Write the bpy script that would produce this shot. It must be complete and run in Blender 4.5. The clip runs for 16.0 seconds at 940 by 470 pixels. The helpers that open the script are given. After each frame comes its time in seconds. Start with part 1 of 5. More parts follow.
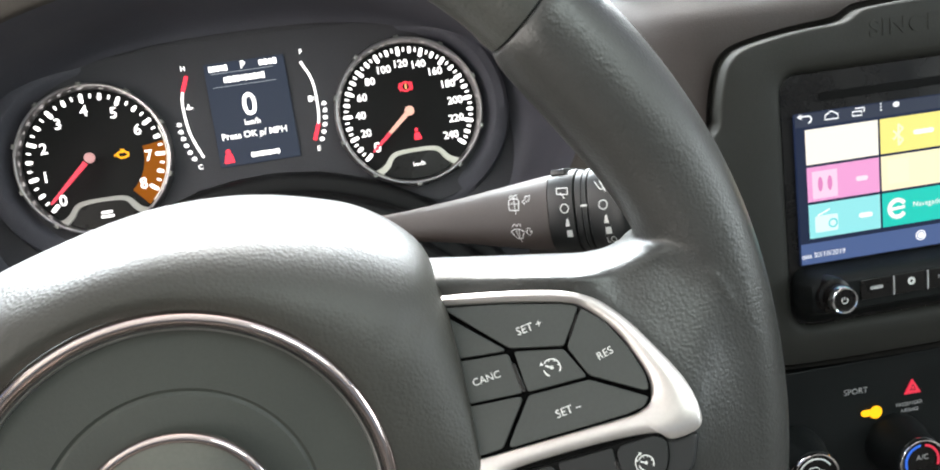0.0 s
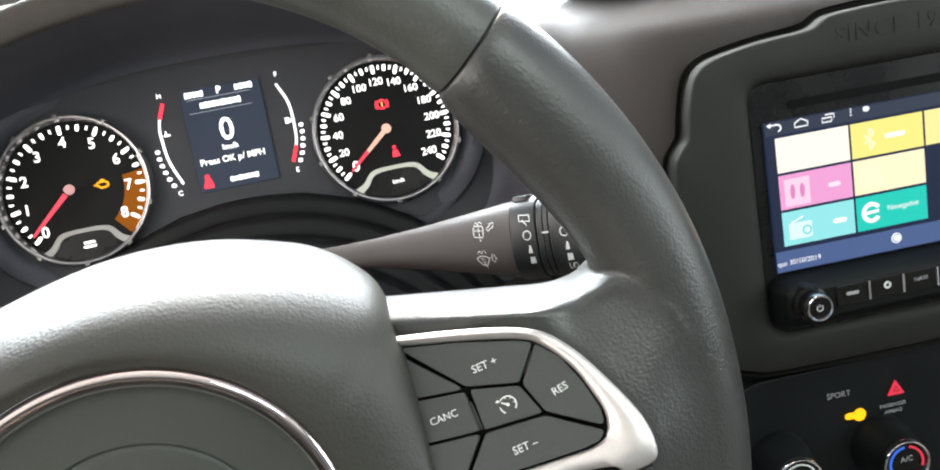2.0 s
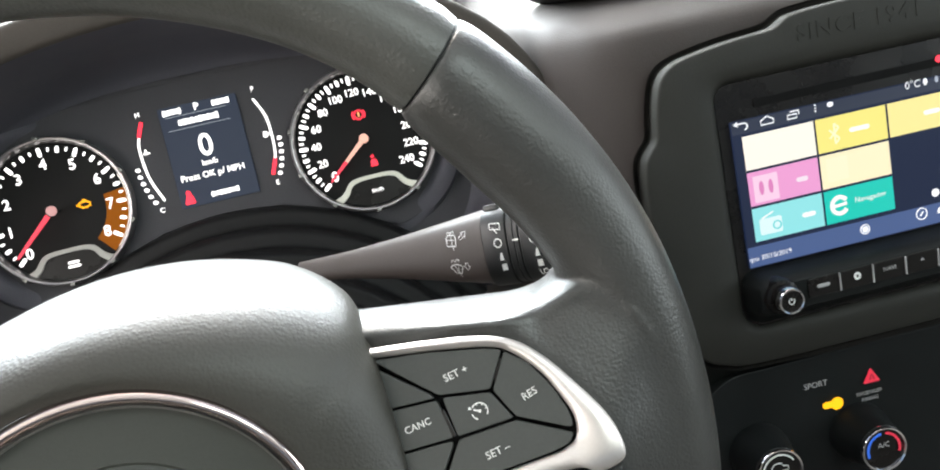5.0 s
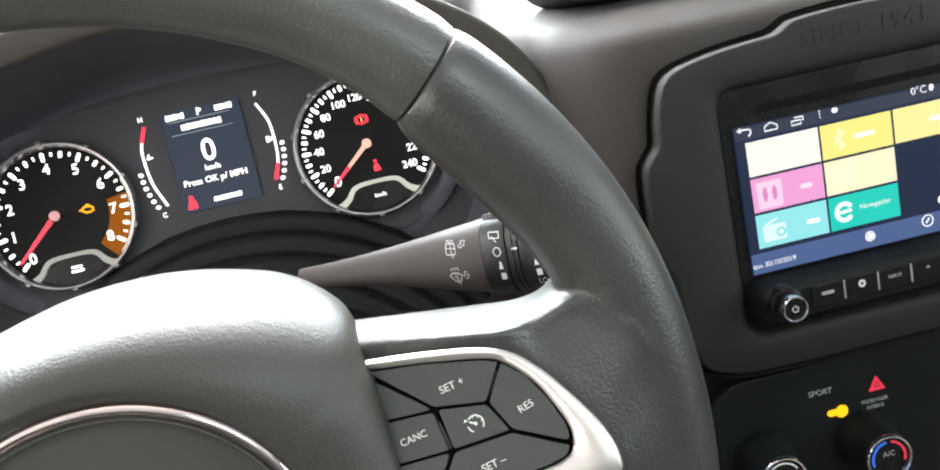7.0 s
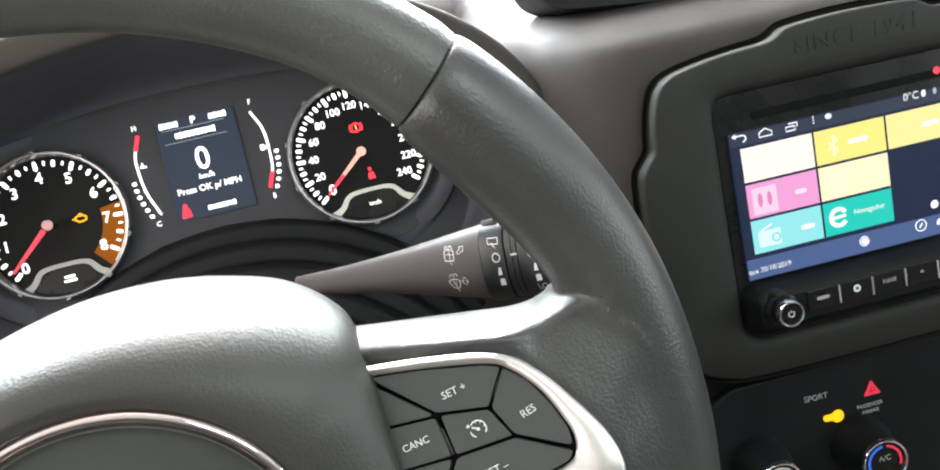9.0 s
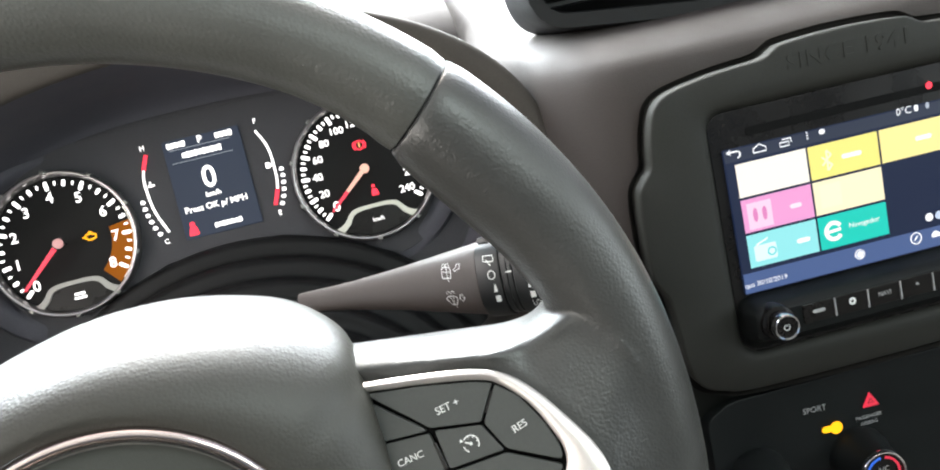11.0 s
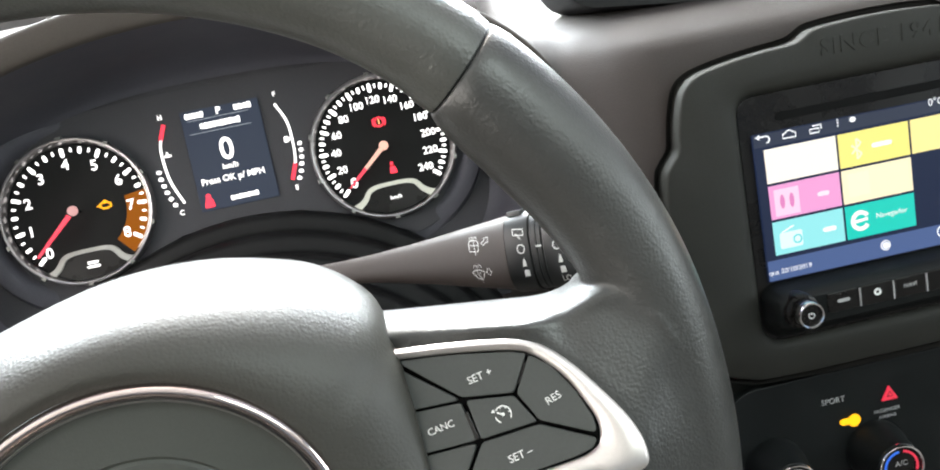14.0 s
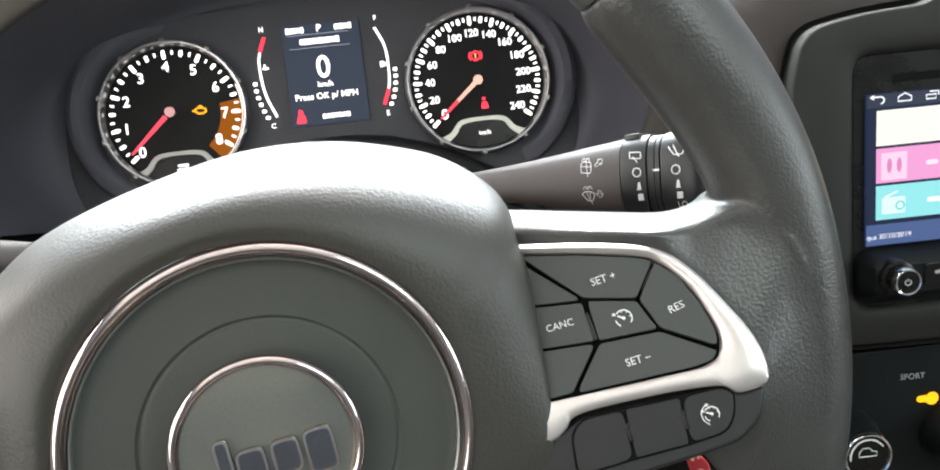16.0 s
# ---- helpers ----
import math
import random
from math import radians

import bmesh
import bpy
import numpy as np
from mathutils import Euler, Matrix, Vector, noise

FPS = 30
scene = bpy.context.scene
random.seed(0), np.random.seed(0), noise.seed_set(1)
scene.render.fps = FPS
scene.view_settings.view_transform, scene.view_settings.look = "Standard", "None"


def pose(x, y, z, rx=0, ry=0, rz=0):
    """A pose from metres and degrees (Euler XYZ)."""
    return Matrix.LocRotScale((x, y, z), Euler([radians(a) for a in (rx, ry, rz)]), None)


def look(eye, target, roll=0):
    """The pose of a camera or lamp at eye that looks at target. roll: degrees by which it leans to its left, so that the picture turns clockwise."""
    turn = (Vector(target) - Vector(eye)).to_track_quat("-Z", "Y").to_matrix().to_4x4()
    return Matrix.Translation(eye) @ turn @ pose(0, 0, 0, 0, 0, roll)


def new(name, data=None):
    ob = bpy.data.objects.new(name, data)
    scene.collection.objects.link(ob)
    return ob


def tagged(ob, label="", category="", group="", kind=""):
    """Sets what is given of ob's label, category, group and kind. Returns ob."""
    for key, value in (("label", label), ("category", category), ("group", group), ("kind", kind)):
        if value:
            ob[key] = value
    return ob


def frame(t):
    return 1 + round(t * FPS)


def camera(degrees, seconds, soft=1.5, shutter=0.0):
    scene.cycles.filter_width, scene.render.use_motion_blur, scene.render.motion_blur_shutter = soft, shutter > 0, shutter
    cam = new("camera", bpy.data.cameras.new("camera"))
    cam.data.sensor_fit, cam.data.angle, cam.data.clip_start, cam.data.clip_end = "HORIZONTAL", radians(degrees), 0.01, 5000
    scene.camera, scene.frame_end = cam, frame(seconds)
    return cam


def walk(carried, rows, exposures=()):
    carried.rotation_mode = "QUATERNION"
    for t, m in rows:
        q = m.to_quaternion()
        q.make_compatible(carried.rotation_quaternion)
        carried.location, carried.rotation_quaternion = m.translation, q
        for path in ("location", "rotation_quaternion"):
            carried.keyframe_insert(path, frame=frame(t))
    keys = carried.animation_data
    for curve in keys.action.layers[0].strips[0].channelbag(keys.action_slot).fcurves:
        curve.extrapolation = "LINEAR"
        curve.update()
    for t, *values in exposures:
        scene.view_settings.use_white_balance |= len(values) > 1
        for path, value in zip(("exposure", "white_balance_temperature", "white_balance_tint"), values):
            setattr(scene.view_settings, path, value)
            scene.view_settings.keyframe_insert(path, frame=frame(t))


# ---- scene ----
cam = camera(56.90, 16.0, 1.9)
PATH = [
    (0, (-0.00000, -0.00000, 1.15000), (0.15494, 0.85406, 0.65344), -6.241),
    (0.5, (0.00084, 0.00037, 1.15071), (0.15843, 0.85454, 0.65518), -6.392),
    (1, (0.00467, -0.00002, 1.15333), (0.15887, 0.85413, 0.65670), -6.944),
    (1.5, (0.00713, 0.00064, 1.15504), (0.16945, 0.85462, 0.66070), -7.477),
    (2, (0.02088, 0.00147, 1.16201), (0.16414, 0.85341, 0.65836), -8.843),
    (2.5, (0.02206, -0.00808, 1.16586), (0.17100, 0.84734, 0.66980), -9.470),
    (3, (0.02187, -0.00023, 1.16338), (0.17951, 0.85109, 0.66299), -9.389),
    (3.5, (0.02601, 0.00466, 1.16220), (0.17942, 0.85396, 0.65706), -9.670),
    (4, (0.02701, 0.00376, 1.16341), (0.18255, 0.85222, 0.65753), -9.884),
    (4.2, (0.02924, -0.00706, 1.16885), (0.17726, 0.84173, 0.66127), -10.704),
    (6.5, (0.02900, -0.00126, 1.16752), (0.18386, 0.84980, 0.66581), -10.580),
    (7, (0.03450, -0.00309, 1.16992), (0.17514, 0.84867, 0.66522), -11.002),
    (7.5, (0.03063, -0.00366, 1.16910), (0.17958, 0.84858, 0.66759), -10.752),
    (8, (0.02136, -0.00448, 1.16520), (0.19123, 0.84919, 0.67287), -10.040),
    (8.5, (0.02973, -0.00532, 1.17031), (0.18103, 0.84818, 0.67166), -10.786),
    (9, (0.03021, -0.00272, 1.16918), (0.18586, 0.85092, 0.67211), -10.791),
    (11.3, (0.03636, -0.01079, 1.17541), (0.18201, 0.85190, 0.69110), -11.592),
    (11.5, (0.03486, -0.01051, 1.17374), (0.18254, 0.84985, 0.68592), -11.501),
    (12, (0.02705, -0.00360, 1.16876), (0.19318, 0.85368, 0.68145), -10.708),
    (12.5, (0.03175, -0.00314, 1.17030), (0.17771, 0.85330, 0.67512), -10.919),
    (13, (0.02763, -0.00401, 1.16896), (0.17960, 0.85276, 0.67617), -10.656),
    (13.5, (0.02380, -0.00655, 1.16815), (0.17933, 0.85139, 0.67851), -10.291),
    (14, (0.02220, -0.00631, 1.16656), (0.16784, 0.85286, 0.67605), -9.736),
    (14.5, (0.01428, -0.01010, 1.16235), (0.14545, 0.85285, 0.67438), -8.695),
    (15, (-0.01064, -0.01774, 1.15173), (0.12769, 0.84848, 0.67161), -6.208),
    (15.5, (-0.01872, -0.01656, 1.14529), (0.10037, 0.84614, 0.65380), -5.137),
    (16, (-0.01524, -0.01264, 1.14643), (0.08766, 0.84315, 0.63946), -5.192),
]
EXPOSURES = [(0, 0.18), (1.5, 0.16), (3, 0.06), (4.2, 0.06), (6.5, 0.12), (9, 0.14), (12.5, 0.24), (14.5, 0.20), (16, 0.16)]
walk(cam, [(t, look(eye, target, roll)) for t, eye, target, roll in PATH], EXPOSURES)

# ---- world and light ----
world = bpy.data.worlds.new("world")
scene.world = world
world.use_nodes = True
sky = world.node_tree.nodes.new("ShaderNodeTexSky")
sky.sky_type, sky.sun_disc = "NISHITA", False
sky.sun_elevation, sky.sun_rotation = radians(52), radians(12)
backg = world.node_tree.nodes["Background"]
world.node_tree.links.new(sky.outputs[0], backg.inputs[0])
backg.inputs[1].default_value = 0.19
sky.dust_density = 6.0
sun = new("sun", bpy.data.lights.new("sun", "SUN"))
sun.data.energy, sun.data.angle, sun.data.color = 2.0, radians(6), (1.0, 0.96, 0.9)
sun.matrix_world = look((0.5, 2.2, 4.0), (0, 0, 1.0))


def area_lamp(name, eye, target, wide, high, watts, colour):
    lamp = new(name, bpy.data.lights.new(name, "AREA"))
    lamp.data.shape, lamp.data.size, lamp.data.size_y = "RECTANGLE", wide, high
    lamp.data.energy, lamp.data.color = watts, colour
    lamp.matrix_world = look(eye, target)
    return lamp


# the sky's light in the windscreen and the door windows
area_lamp("windscreen_light", (0.10, 0.80, 1.24), (0.05, 0.22, 0.96), 1.0, 0.46, 58, (0.88, 0.96, 1.0))
area_lamp("driver_window_light", (-0.49, -0.15, 1.18), (0.3, -0.05, 1.42), 0.8, 0.30, 5.0, (1.0, 0.94, 0.86))
area_lamp("passenger_window_light", (1.13, -0.15, 1.18), (0.3, -0.05, 1.42), 0.8, 0.30, 6.0, (0.90, 0.99, 1.0))
# added lamp overhead for the rim's highlight band; its roof opening is unseen
area_lamp("added_overhead_light", (0.42, -0.17, 1.452), (0.42, -0.168, 1.0), 0.44, 0.26, 3.2, (0.88, 1.0, 0.94))
area_lamp("driver_quarter_light", (-0.48, 0.36, 1.14), (0.15, 0.52, 0.93), 0.28, 0.18, 2.2, (1.0, 0.92, 0.88))

# ---- materials ----


def material(name, colour, rough=0.5, metal=0.0, glow=0.0, grain=None, depth=0.0, vary=0.15, smudge=0.08, coat=0.0, glow_colour=None, shine=0.5):
    """Principled surface with two scales of variation; grain: cells a metre for the relief, depth: its height in metres."""
    m = bpy.data.materials.new(name)
    m.use_nodes = True
    n, ln = m.node_tree.nodes, m.node_tree.links
    b = n["Principled BSDF"]
    b.inputs["Base Color"].default_value = (*colour, 1)
    b.inputs["Roughness"].default_value = rough
    b.inputs["Metallic"].default_value = metal
    b.inputs["Coat Weight"].default_value = coat
    b.inputs["Specular IOR Level"].default_value = shine
    b.inputs["Coat Roughness"].default_value = 0.08
    if glow:
        b.inputs["Emission Color"].default_value = (*(glow_colour or colour), 1)
        b.inputs["Emission Strength"].default_value = glow
        return m
    co = n.new("ShaderNodeTexCoord")
    big = n.new("ShaderNodeTexNoise")
    big.inputs["Scale"].default_value, big.inputs["Detail"].default_value = 35, 5
    ln.new(co.outputs["Object"], big.inputs["Vector"])
    fine = n.new("ShaderNodeTexNoise")
    fine.inputs["Scale"].default_value, fine.inputs["Detail"].default_value = 900, 3
    ln.new(co.outputs["Object"], fine.inputs["Vector"])
    add = n.new("ShaderNodeMath")
    add.operation = "ADD"
    ln.new(big.outputs["Fac"], add.inputs[0]), ln.new(fine.outputs["Fac"], add.inputs[1])
    tone = n.new("ShaderNodeMapRange")
    tone.inputs["From Min"].default_value, tone.inputs["From Max"].default_value = 0.6, 1.4
    tone.inputs["To Min"].default_value, tone.inputs["To Max"].default_value = 1 - vary, 1 + vary
    ln.new(add.outputs[0], tone.inputs["Value"])
    mul = n.new("ShaderNodeVectorMath")
    mul.operation = "SCALE"
    mul.inputs[0].default_value = colour
    ln.new(tone.outputs[0], mul.inputs["Scale"])
    ln.new(mul.outputs[0], b.inputs["Base Color"])
    rr = n.new("ShaderNodeMapRange")
    rr.inputs["From Min"].default_value, rr.inputs["From Max"].default_value = 0.3, 0.7
    rr.inputs["To Min"].default_value, rr.inputs["To Max"].default_value = max(0.03, rough - smudge), rough + smudge
    ln.new(big.outputs["Fac"], rr.inputs["Value"]), ln.new(rr.outputs[0], b.inputs["Roughness"])
    if grain:
        cell = n.new("ShaderNodeTexVoronoi")
        cell.feature = "SMOOTH_F1"
        cell.inputs["Scale"].default_value = grain
        cell.inputs["Smoothness"].default_value = 0.6
        warp = n.new("ShaderNodeTexNoise")
        warp.inputs["Scale"].default_value = grain * 0.35
        mix = n.new("ShaderNodeVectorMath")
        mix.operation = "MULTIPLY_ADD"
        mix.inputs[1].default_value = (0.9 / grain,) * 3
        ln.new(co.outputs["Object"], warp.inputs["Vector"])
        ln.new(warp.outputs["Color"], mix.inputs[0]), ln.new(co.outputs["Object"], mix.inputs[2])
        ln.new(mix.outputs[0], cell.inputs["Vector"])
        bump = n.new("ShaderNodeBump")
        bump.inputs["Strength"].default_value = 1.0
        bump.inputs["Distance"].default_value = depth
        bump.invert = True
        ln.new(cell.outputs["Distance"], bump.inputs["Height"])
        ln.new(bump.outputs[0], b.inputs["Normal"])
    return m


def lit(name, colour, strength, base=(0.02, 0.02, 0.02), rough=0.35):
    return material(name, base, rough, glow=strength, glow_colour=colour, shine=0.18)


# rim leather, lightened for the light on the upper rim; the grip copy is darker
LEATHER = material("lit_black_leather", (0.052, 0.053, 0.048), 0.40, grain=820, depth=0.00014, vary=0.12, smudge=0.05)
WRINKLE = material("wrinkled_leather", (0.032, 0.032, 0.030), 0.38, grain=900, depth=0.00012, vary=0.12, smudge=0.05)
PADSKIN = material("pad_vinyl", (0.030, 0.029, 0.0245), 0.44, shine=0.42, grain=880, depth=0.00011, vary=0.08, smudge=0.03)
HUBSKIN = material("hub_vinyl", (0.034, 0.0375, 0.032), 0.5, grain=1300, depth=0.00003, vary=0.1, smudge=0.04)
SOFTDASH = material("dash_soft_plastic", (0.035, 0.0295, 0.027), 0.7, shine=0.2, grain=1300, depth=0.00009, vary=0.1)
HARDBLACK = material("black_hard_plastic", (0.010, 0.010, 0.010), 0.56, shine=0.15, grain=1800, depth=0.00006)
HOODIN = material("hood_plastic", (0.042, 0.037, 0.032), 0.7, shine=0.18, grain=1300, depth=0.00006)
CLIMATE = material("climate_panel_black", (0.006, 0.007, 0.007), 0.5, shine=0.15, grain=1800, depth=0.00004)
FACEPANEL = material("cluster_panel_black", (0.044, 0.044, 0.049), 0.6, shine=0.2, grain=1600, depth=0.00004)
LINING = material("hood_inner_lining", (0.062, 0.062, 0.074), 0.65, shine=0.25, grain=1300, depth=0.00006)
# black plastic with the shade low in the cabin put into its colour
LOWDASH = material("shaded_black_plastic", (0.006, 0.007, 0.006), 0.55, shine=0.15, grain=1800, depth=0.00006)
FACE = material("dial_black", (0.006, 0.006, 0.006), 0.6, vary=0.1, shine=0.15)
PIANO = material("gloss_black", (0.008, 0.007, 0.0065), 0.28, smudge=0.08, shine=0.24)
RUBBER = material("button_rubber", (0.040, 0.043, 0.040), 0.55, grain=2600, depth=0.00002, vary=0.08, smudge=0.04, shine=0.4)
BEZEL = material("radio_bezel_plastic", (0.017, 0.017, 0.0145), 0.66, shine=0.22, grain=1500, depth=0.00006)
STALK = material("stalk_plastic", (0.036, 0.028, 0.0245), 0.54, grain=2200, depth=0.00003)
SATIN = material("satin_silver_paint", (0.55, 0.515, 0.495), 0.42, 0.75, vary=0.05)
EMBLEM = material("emblem_metal", (0.24, 0.24, 0.21), 0.38, 0.9, vary=0.08)
SHAPES = material("emblem_shape_metal", (0.14, 0.14, 0.15), 0.25, 0.9, vary=0.08)
CHROME = material("chrome", (0.80, 0.79, 0.80), 0.07, 1.0, vary=0.03, smudge=0.03)
DIALRING = material("dial_ring_metal", (0.30, 0.28, 0.28), 0.34, 0.9, vary=0.06, smudge=0.03)
# chrome dimmed and warmed in its colour for the cabin it would reflect
HUBCHROME = material("reflection_tinted_chrome", (0.55, 0.46, 0.44), 0.08, 1.0, vary=0.04, smudge=0.03)
DARKCHROME = material("dark_brushed_metal", (0.20, 0.20, 0.19), 0.35, 0.8, vary=0.15)
PRINT = material("white_print", (0.62, 0.63, 0.61), 0.5, vary=0.05)
GREYPRINT = material("grey_print", (0.30, 0.30, 0.30), 0.5, vary=0.05)
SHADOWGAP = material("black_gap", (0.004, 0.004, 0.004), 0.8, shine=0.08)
WHITE_LIT = lit("white_backlight", (1.0, 0.98, 0.96), 2.2)
RED_LIT = lit("red_lamp", (1.0, 0.03, 0.06), 2.0)
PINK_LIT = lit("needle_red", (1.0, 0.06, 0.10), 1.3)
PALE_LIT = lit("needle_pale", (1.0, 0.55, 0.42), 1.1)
AMBER_LIT = lit("amber_lamp", (1.0, 0.42, 0.0), 1.6)
ORANGE_LIT = lit("redline_orange", (0.62, 0.17, 0.0), 0.5, (0.01, 0.006, 0.002), 0.8)
# the frame is no lamp: its glow stands in for light on it
FRAME_LIT = lit("window_frame_glow", (0.60, 0.62, 0.50), 0.55, (0.3, 0.3, 0.28))
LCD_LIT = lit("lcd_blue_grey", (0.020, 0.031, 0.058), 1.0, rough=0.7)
CABIN = material("grey_trim", (0.16, 0.15, 0.14), 0.7, grain=900, depth=0.0002)
LINER = material("light_headliner", (0.70, 0.70, 0.68), 0.9, grain=700, depth=0.0003)
ASPHALT = material("asphalt", (0.05, 0.05, 0.05), 0.9, grain=60, depth=0.006)

# ---- shapes ----


def grid(P, cu=False, cv=False):
    P = np.asarray(P, float)
    nu, nv = P.shape[:2]
    f = []
    for i in range(nu if cu else nu - 1):
        for j in range(nv if cv else nv - 1):
            a, b = (i + 1) % nu, (j + 1) % nv
            f.append((i * nv + j, a * nv + j, a * nv + b, i * nv + b))
    return P.reshape(-1, 3), f


def join(*geos):
    V, F, k = [], [], 0
    for v, f in geos:
        v = np.asarray(v, float).reshape(-1, 3)
        V.append(v)
        F += [tuple(i + k for i in q) for q in f]
        k += len(v)
    return np.concatenate(V), F


def moved(geo, m):
    a = np.array(m)
    return np.asarray(geo[0]) @ a[:3, :3].T + a[:3, 3], geo[1]


def lathe(profile, n=64, a0=0.0, a1=360.0, centre=(0, 0)):
    full = abs(a1 - a0) > 359.9
    th = np.radians(np.linspace(a0, a1, n, endpoint=not full))
    p = np.array(profile, float)
    P = np.stack([np.outer(np.cos(th), p[:, 0]) + centre[0], np.outer(np.sin(th), p[:, 0]) + centre[1], np.tile(p[:, 1], (n, 1))], -1)
    return grid(P, cu=full)


def disc(r, z, n=48, centre=(0, 0), ry=None):
    th = np.linspace(0, 2 * np.pi, n, endpoint=False)
    v = np.stack([r * np.cos(th) + centre[0], (ry or r) * np.sin(th) + centre[1], np.full(n, z)], -1)
    return v, [tuple(range(n))]


def area2(p):
    p = np.asarray(p)
    q = np.roll(p, -1, 0)
    return 0.5 * np.sum(p[:, 0] * q[:, 1] - q[:, 0] * p[:, 1])


def inset(p, d):
    """A closed outline moved inwards by d."""
    p = np.asarray(p, float)
    s = 1 if area2(p) > 0 else -1
    e1, e2 = p - np.roll(p, 1, 0), np.roll(p, -1, 0) - p
    n1, n2 = (np.stack([-e[:, 1], e[:, 0]], -1) / (np.linalg.norm(e, axis=1, keepdims=True) + 1e-12) * s for e in (e1, e2))
    m = n1 + n2
    m /= np.maximum(np.sum(m * n1, 1, keepdims=True), 0.35)
    return p + m * d


def rounded(p, r, n=5):
    """A closed polygon with its corners rounded; r: one radius or one for each corner."""
    p = [np.array(q, float) for q in p]
    rs = r if isinstance(r, (list, tuple)) else [r] * len(p)
    out = []
    for i, q in enumerate(p):
        a, b = p[i - 1] - q, p[(i + 1) % len(p)] - q
        la, lb = np.linalg.norm(a), np.linalg.norm(b)
        k = min(rs[i], 0.48 * la, 0.48 * lb)
        s, e = q + a / la * k, q + b / lb * k
        for t in np.linspace(0, 1, n):
            out.append((1 - t) ** 2 * s + 2 * t * (1 - t) * q + t * t * e)
    return np.array(out)


def smooth_line(p, n=60, closed=False):
    """A Catmull-Rom curve through the points."""
    p = np.array(p, float)
    q = np.concatenate([p[-1:], p, p[:2]]) if closed else np.concatenate([2 * p[:1] - p[1:2], p, 2 * p[-1:] - p[-2:-1]])
    spans = len(p) if closed else len(p) - 1
    out = []
    for u in np.linspace(0, spans, n, endpoint=not closed):
        i = min(int(u), spans - 1)
        t = u - i
        a, b, c, d = q[i : i + 4]
        out.append(0.5 * (2 * b + (c - a) * t + (2 * a - 5 * b + 4 * c - d) * t * t + (3 * b - a - 3 * c + d) * t**3))
    return np.array(out)


def plate(outline, z0, z1, bev=0.0004, back=False):
    o = np.asarray(outline, float)
    if area2(o) < 0:
        o = o[::-1]
    rows = [np.c_[o, np.full(len(o), z0)], np.c_[o, np.full(len(o), z1 - bev)], np.c_[inset(o, 0.35 * bev), np.full(len(o), z1 - 0.3 * bev)], np.c_[inset(o, bev), np.full(len(o), z1)]]
    v, f = grid(np.array(rows), cv=True)
    n = len(o)
    top, mid = v[3 * n :, :2], v[3 * n :, :2].mean(0)
    a, b = top - mid, np.roll(top, -1, 0) - mid
    if np.mean(a[:, 0] * b[:, 1] - a[:, 1] * b[:, 0] > -1e-12) > 0.75:
        v = np.concatenate([v, [(*mid, z1)]])
        f += [(3 * n + k, 3 * n + (k + 1) % n, 4 * n) for k in range(n)]
    else:
        f.append(tuple(range(3 * n, 4 * n)))
    if back:
        f.append(tuple(range(n))[::-1])
    return v, f


def band(outer, inner, z0, z1, bev=0.0006, crown=0.0):
    """A flat frame between two closed outlines of the same count."""
    o, i = np.asarray(outer, float), np.asarray(inner, float)
    w = i - o
    rows = []
    for k, z in ((0, z0), (0, z1 - bev), (0.08, z1), (0.5, z1 + crown), (0.92, z1), (1, z1 - bev), (1, z0)):
        rows.append(np.c_[o + w * k, np.full(len(o), z)])
    return grid(np.array(rows), cv=True)


def box(x0, x1, y0, y1, z0, z1):
    v = [(x, y, z) for x in (x0, x1) for y in (y0, y1) for z in (z0, z1)]
    return np.array(v), [(0, 1, 3, 2), (4, 6, 7, 5), (0, 4, 5, 1), (2, 3, 7, 6), (0, 2, 6, 4), (1, 5, 7, 3)]


def ribbon(p, w, z, closed=False, thick=0.00025):
    """A painted or raised line of width w along a 2D line."""
    p = np.array(p, float)
    if closed:
        t = np.roll(p, -1, 0) - np.roll(p, 1, 0)
    else:
        t = np.gradient(p, axis=0)
    t /= np.linalg.norm(t, axis=1, keepdims=True) + 1e-12
    n = np.stack([-t[:, 1], t[:, 0]], -1) * w / 2
    rows = [np.c_[p + n, np.full(len(p), z - thick)], np.c_[p + n, np.full(len(p), z)], np.c_[p - n, np.full(len(p), z)], np.c_[p - n, np.full(len(p), z - thick)]]
    return grid(np.array(rows).transpose(1, 0, 2), cu=closed)


def arc(r, a0, a1, n=24, centre=(0, 0)):
    th = np.radians(np.linspace(a0, a1, n))
    return np.stack([r * np.cos(th) + centre[0], r * np.sin(th) + centre[1]], -1)


def capsule(length, w, n=6):
    """A rounded bar along x about the origin."""
    r = w / 2
    return np.concatenate([arc(r, -90, 90, n, (length / 2 - r, 0)), arc(r, 90, 270, n, (r - length / 2, 0))])


def tube(path, radius, n=10, flat=1.0):
    """A tube along a 3D line; radius: one or one for each point."""
    p = np.array(path, float)
    rad = np.broadcast_to(radius, len(p))
    t = np.gradient(p, axis=0)
    t /= np.linalg.norm(t, axis=1, keepdims=True)
    ref = np.array([0.13, 0.21, 0.97])
    a = np.cross(t, ref)
    a /= np.linalg.norm(a, axis=1, keepdims=True)
    b = np.cross(t, a)
    th = np.linspace(0, 2 * np.pi, n, endpoint=False)
    P = p[:, None] + rad[:, None, None] * (np.cos(th)[None, :, None] * a[:, None] + flat * np.sin(th)[None, :, None] * b[:, None])
    v, f = grid(P, cv=True)
    f += [tuple(range(n))[::-1], tuple(range(len(v) - n, len(v)))]
    return v, f


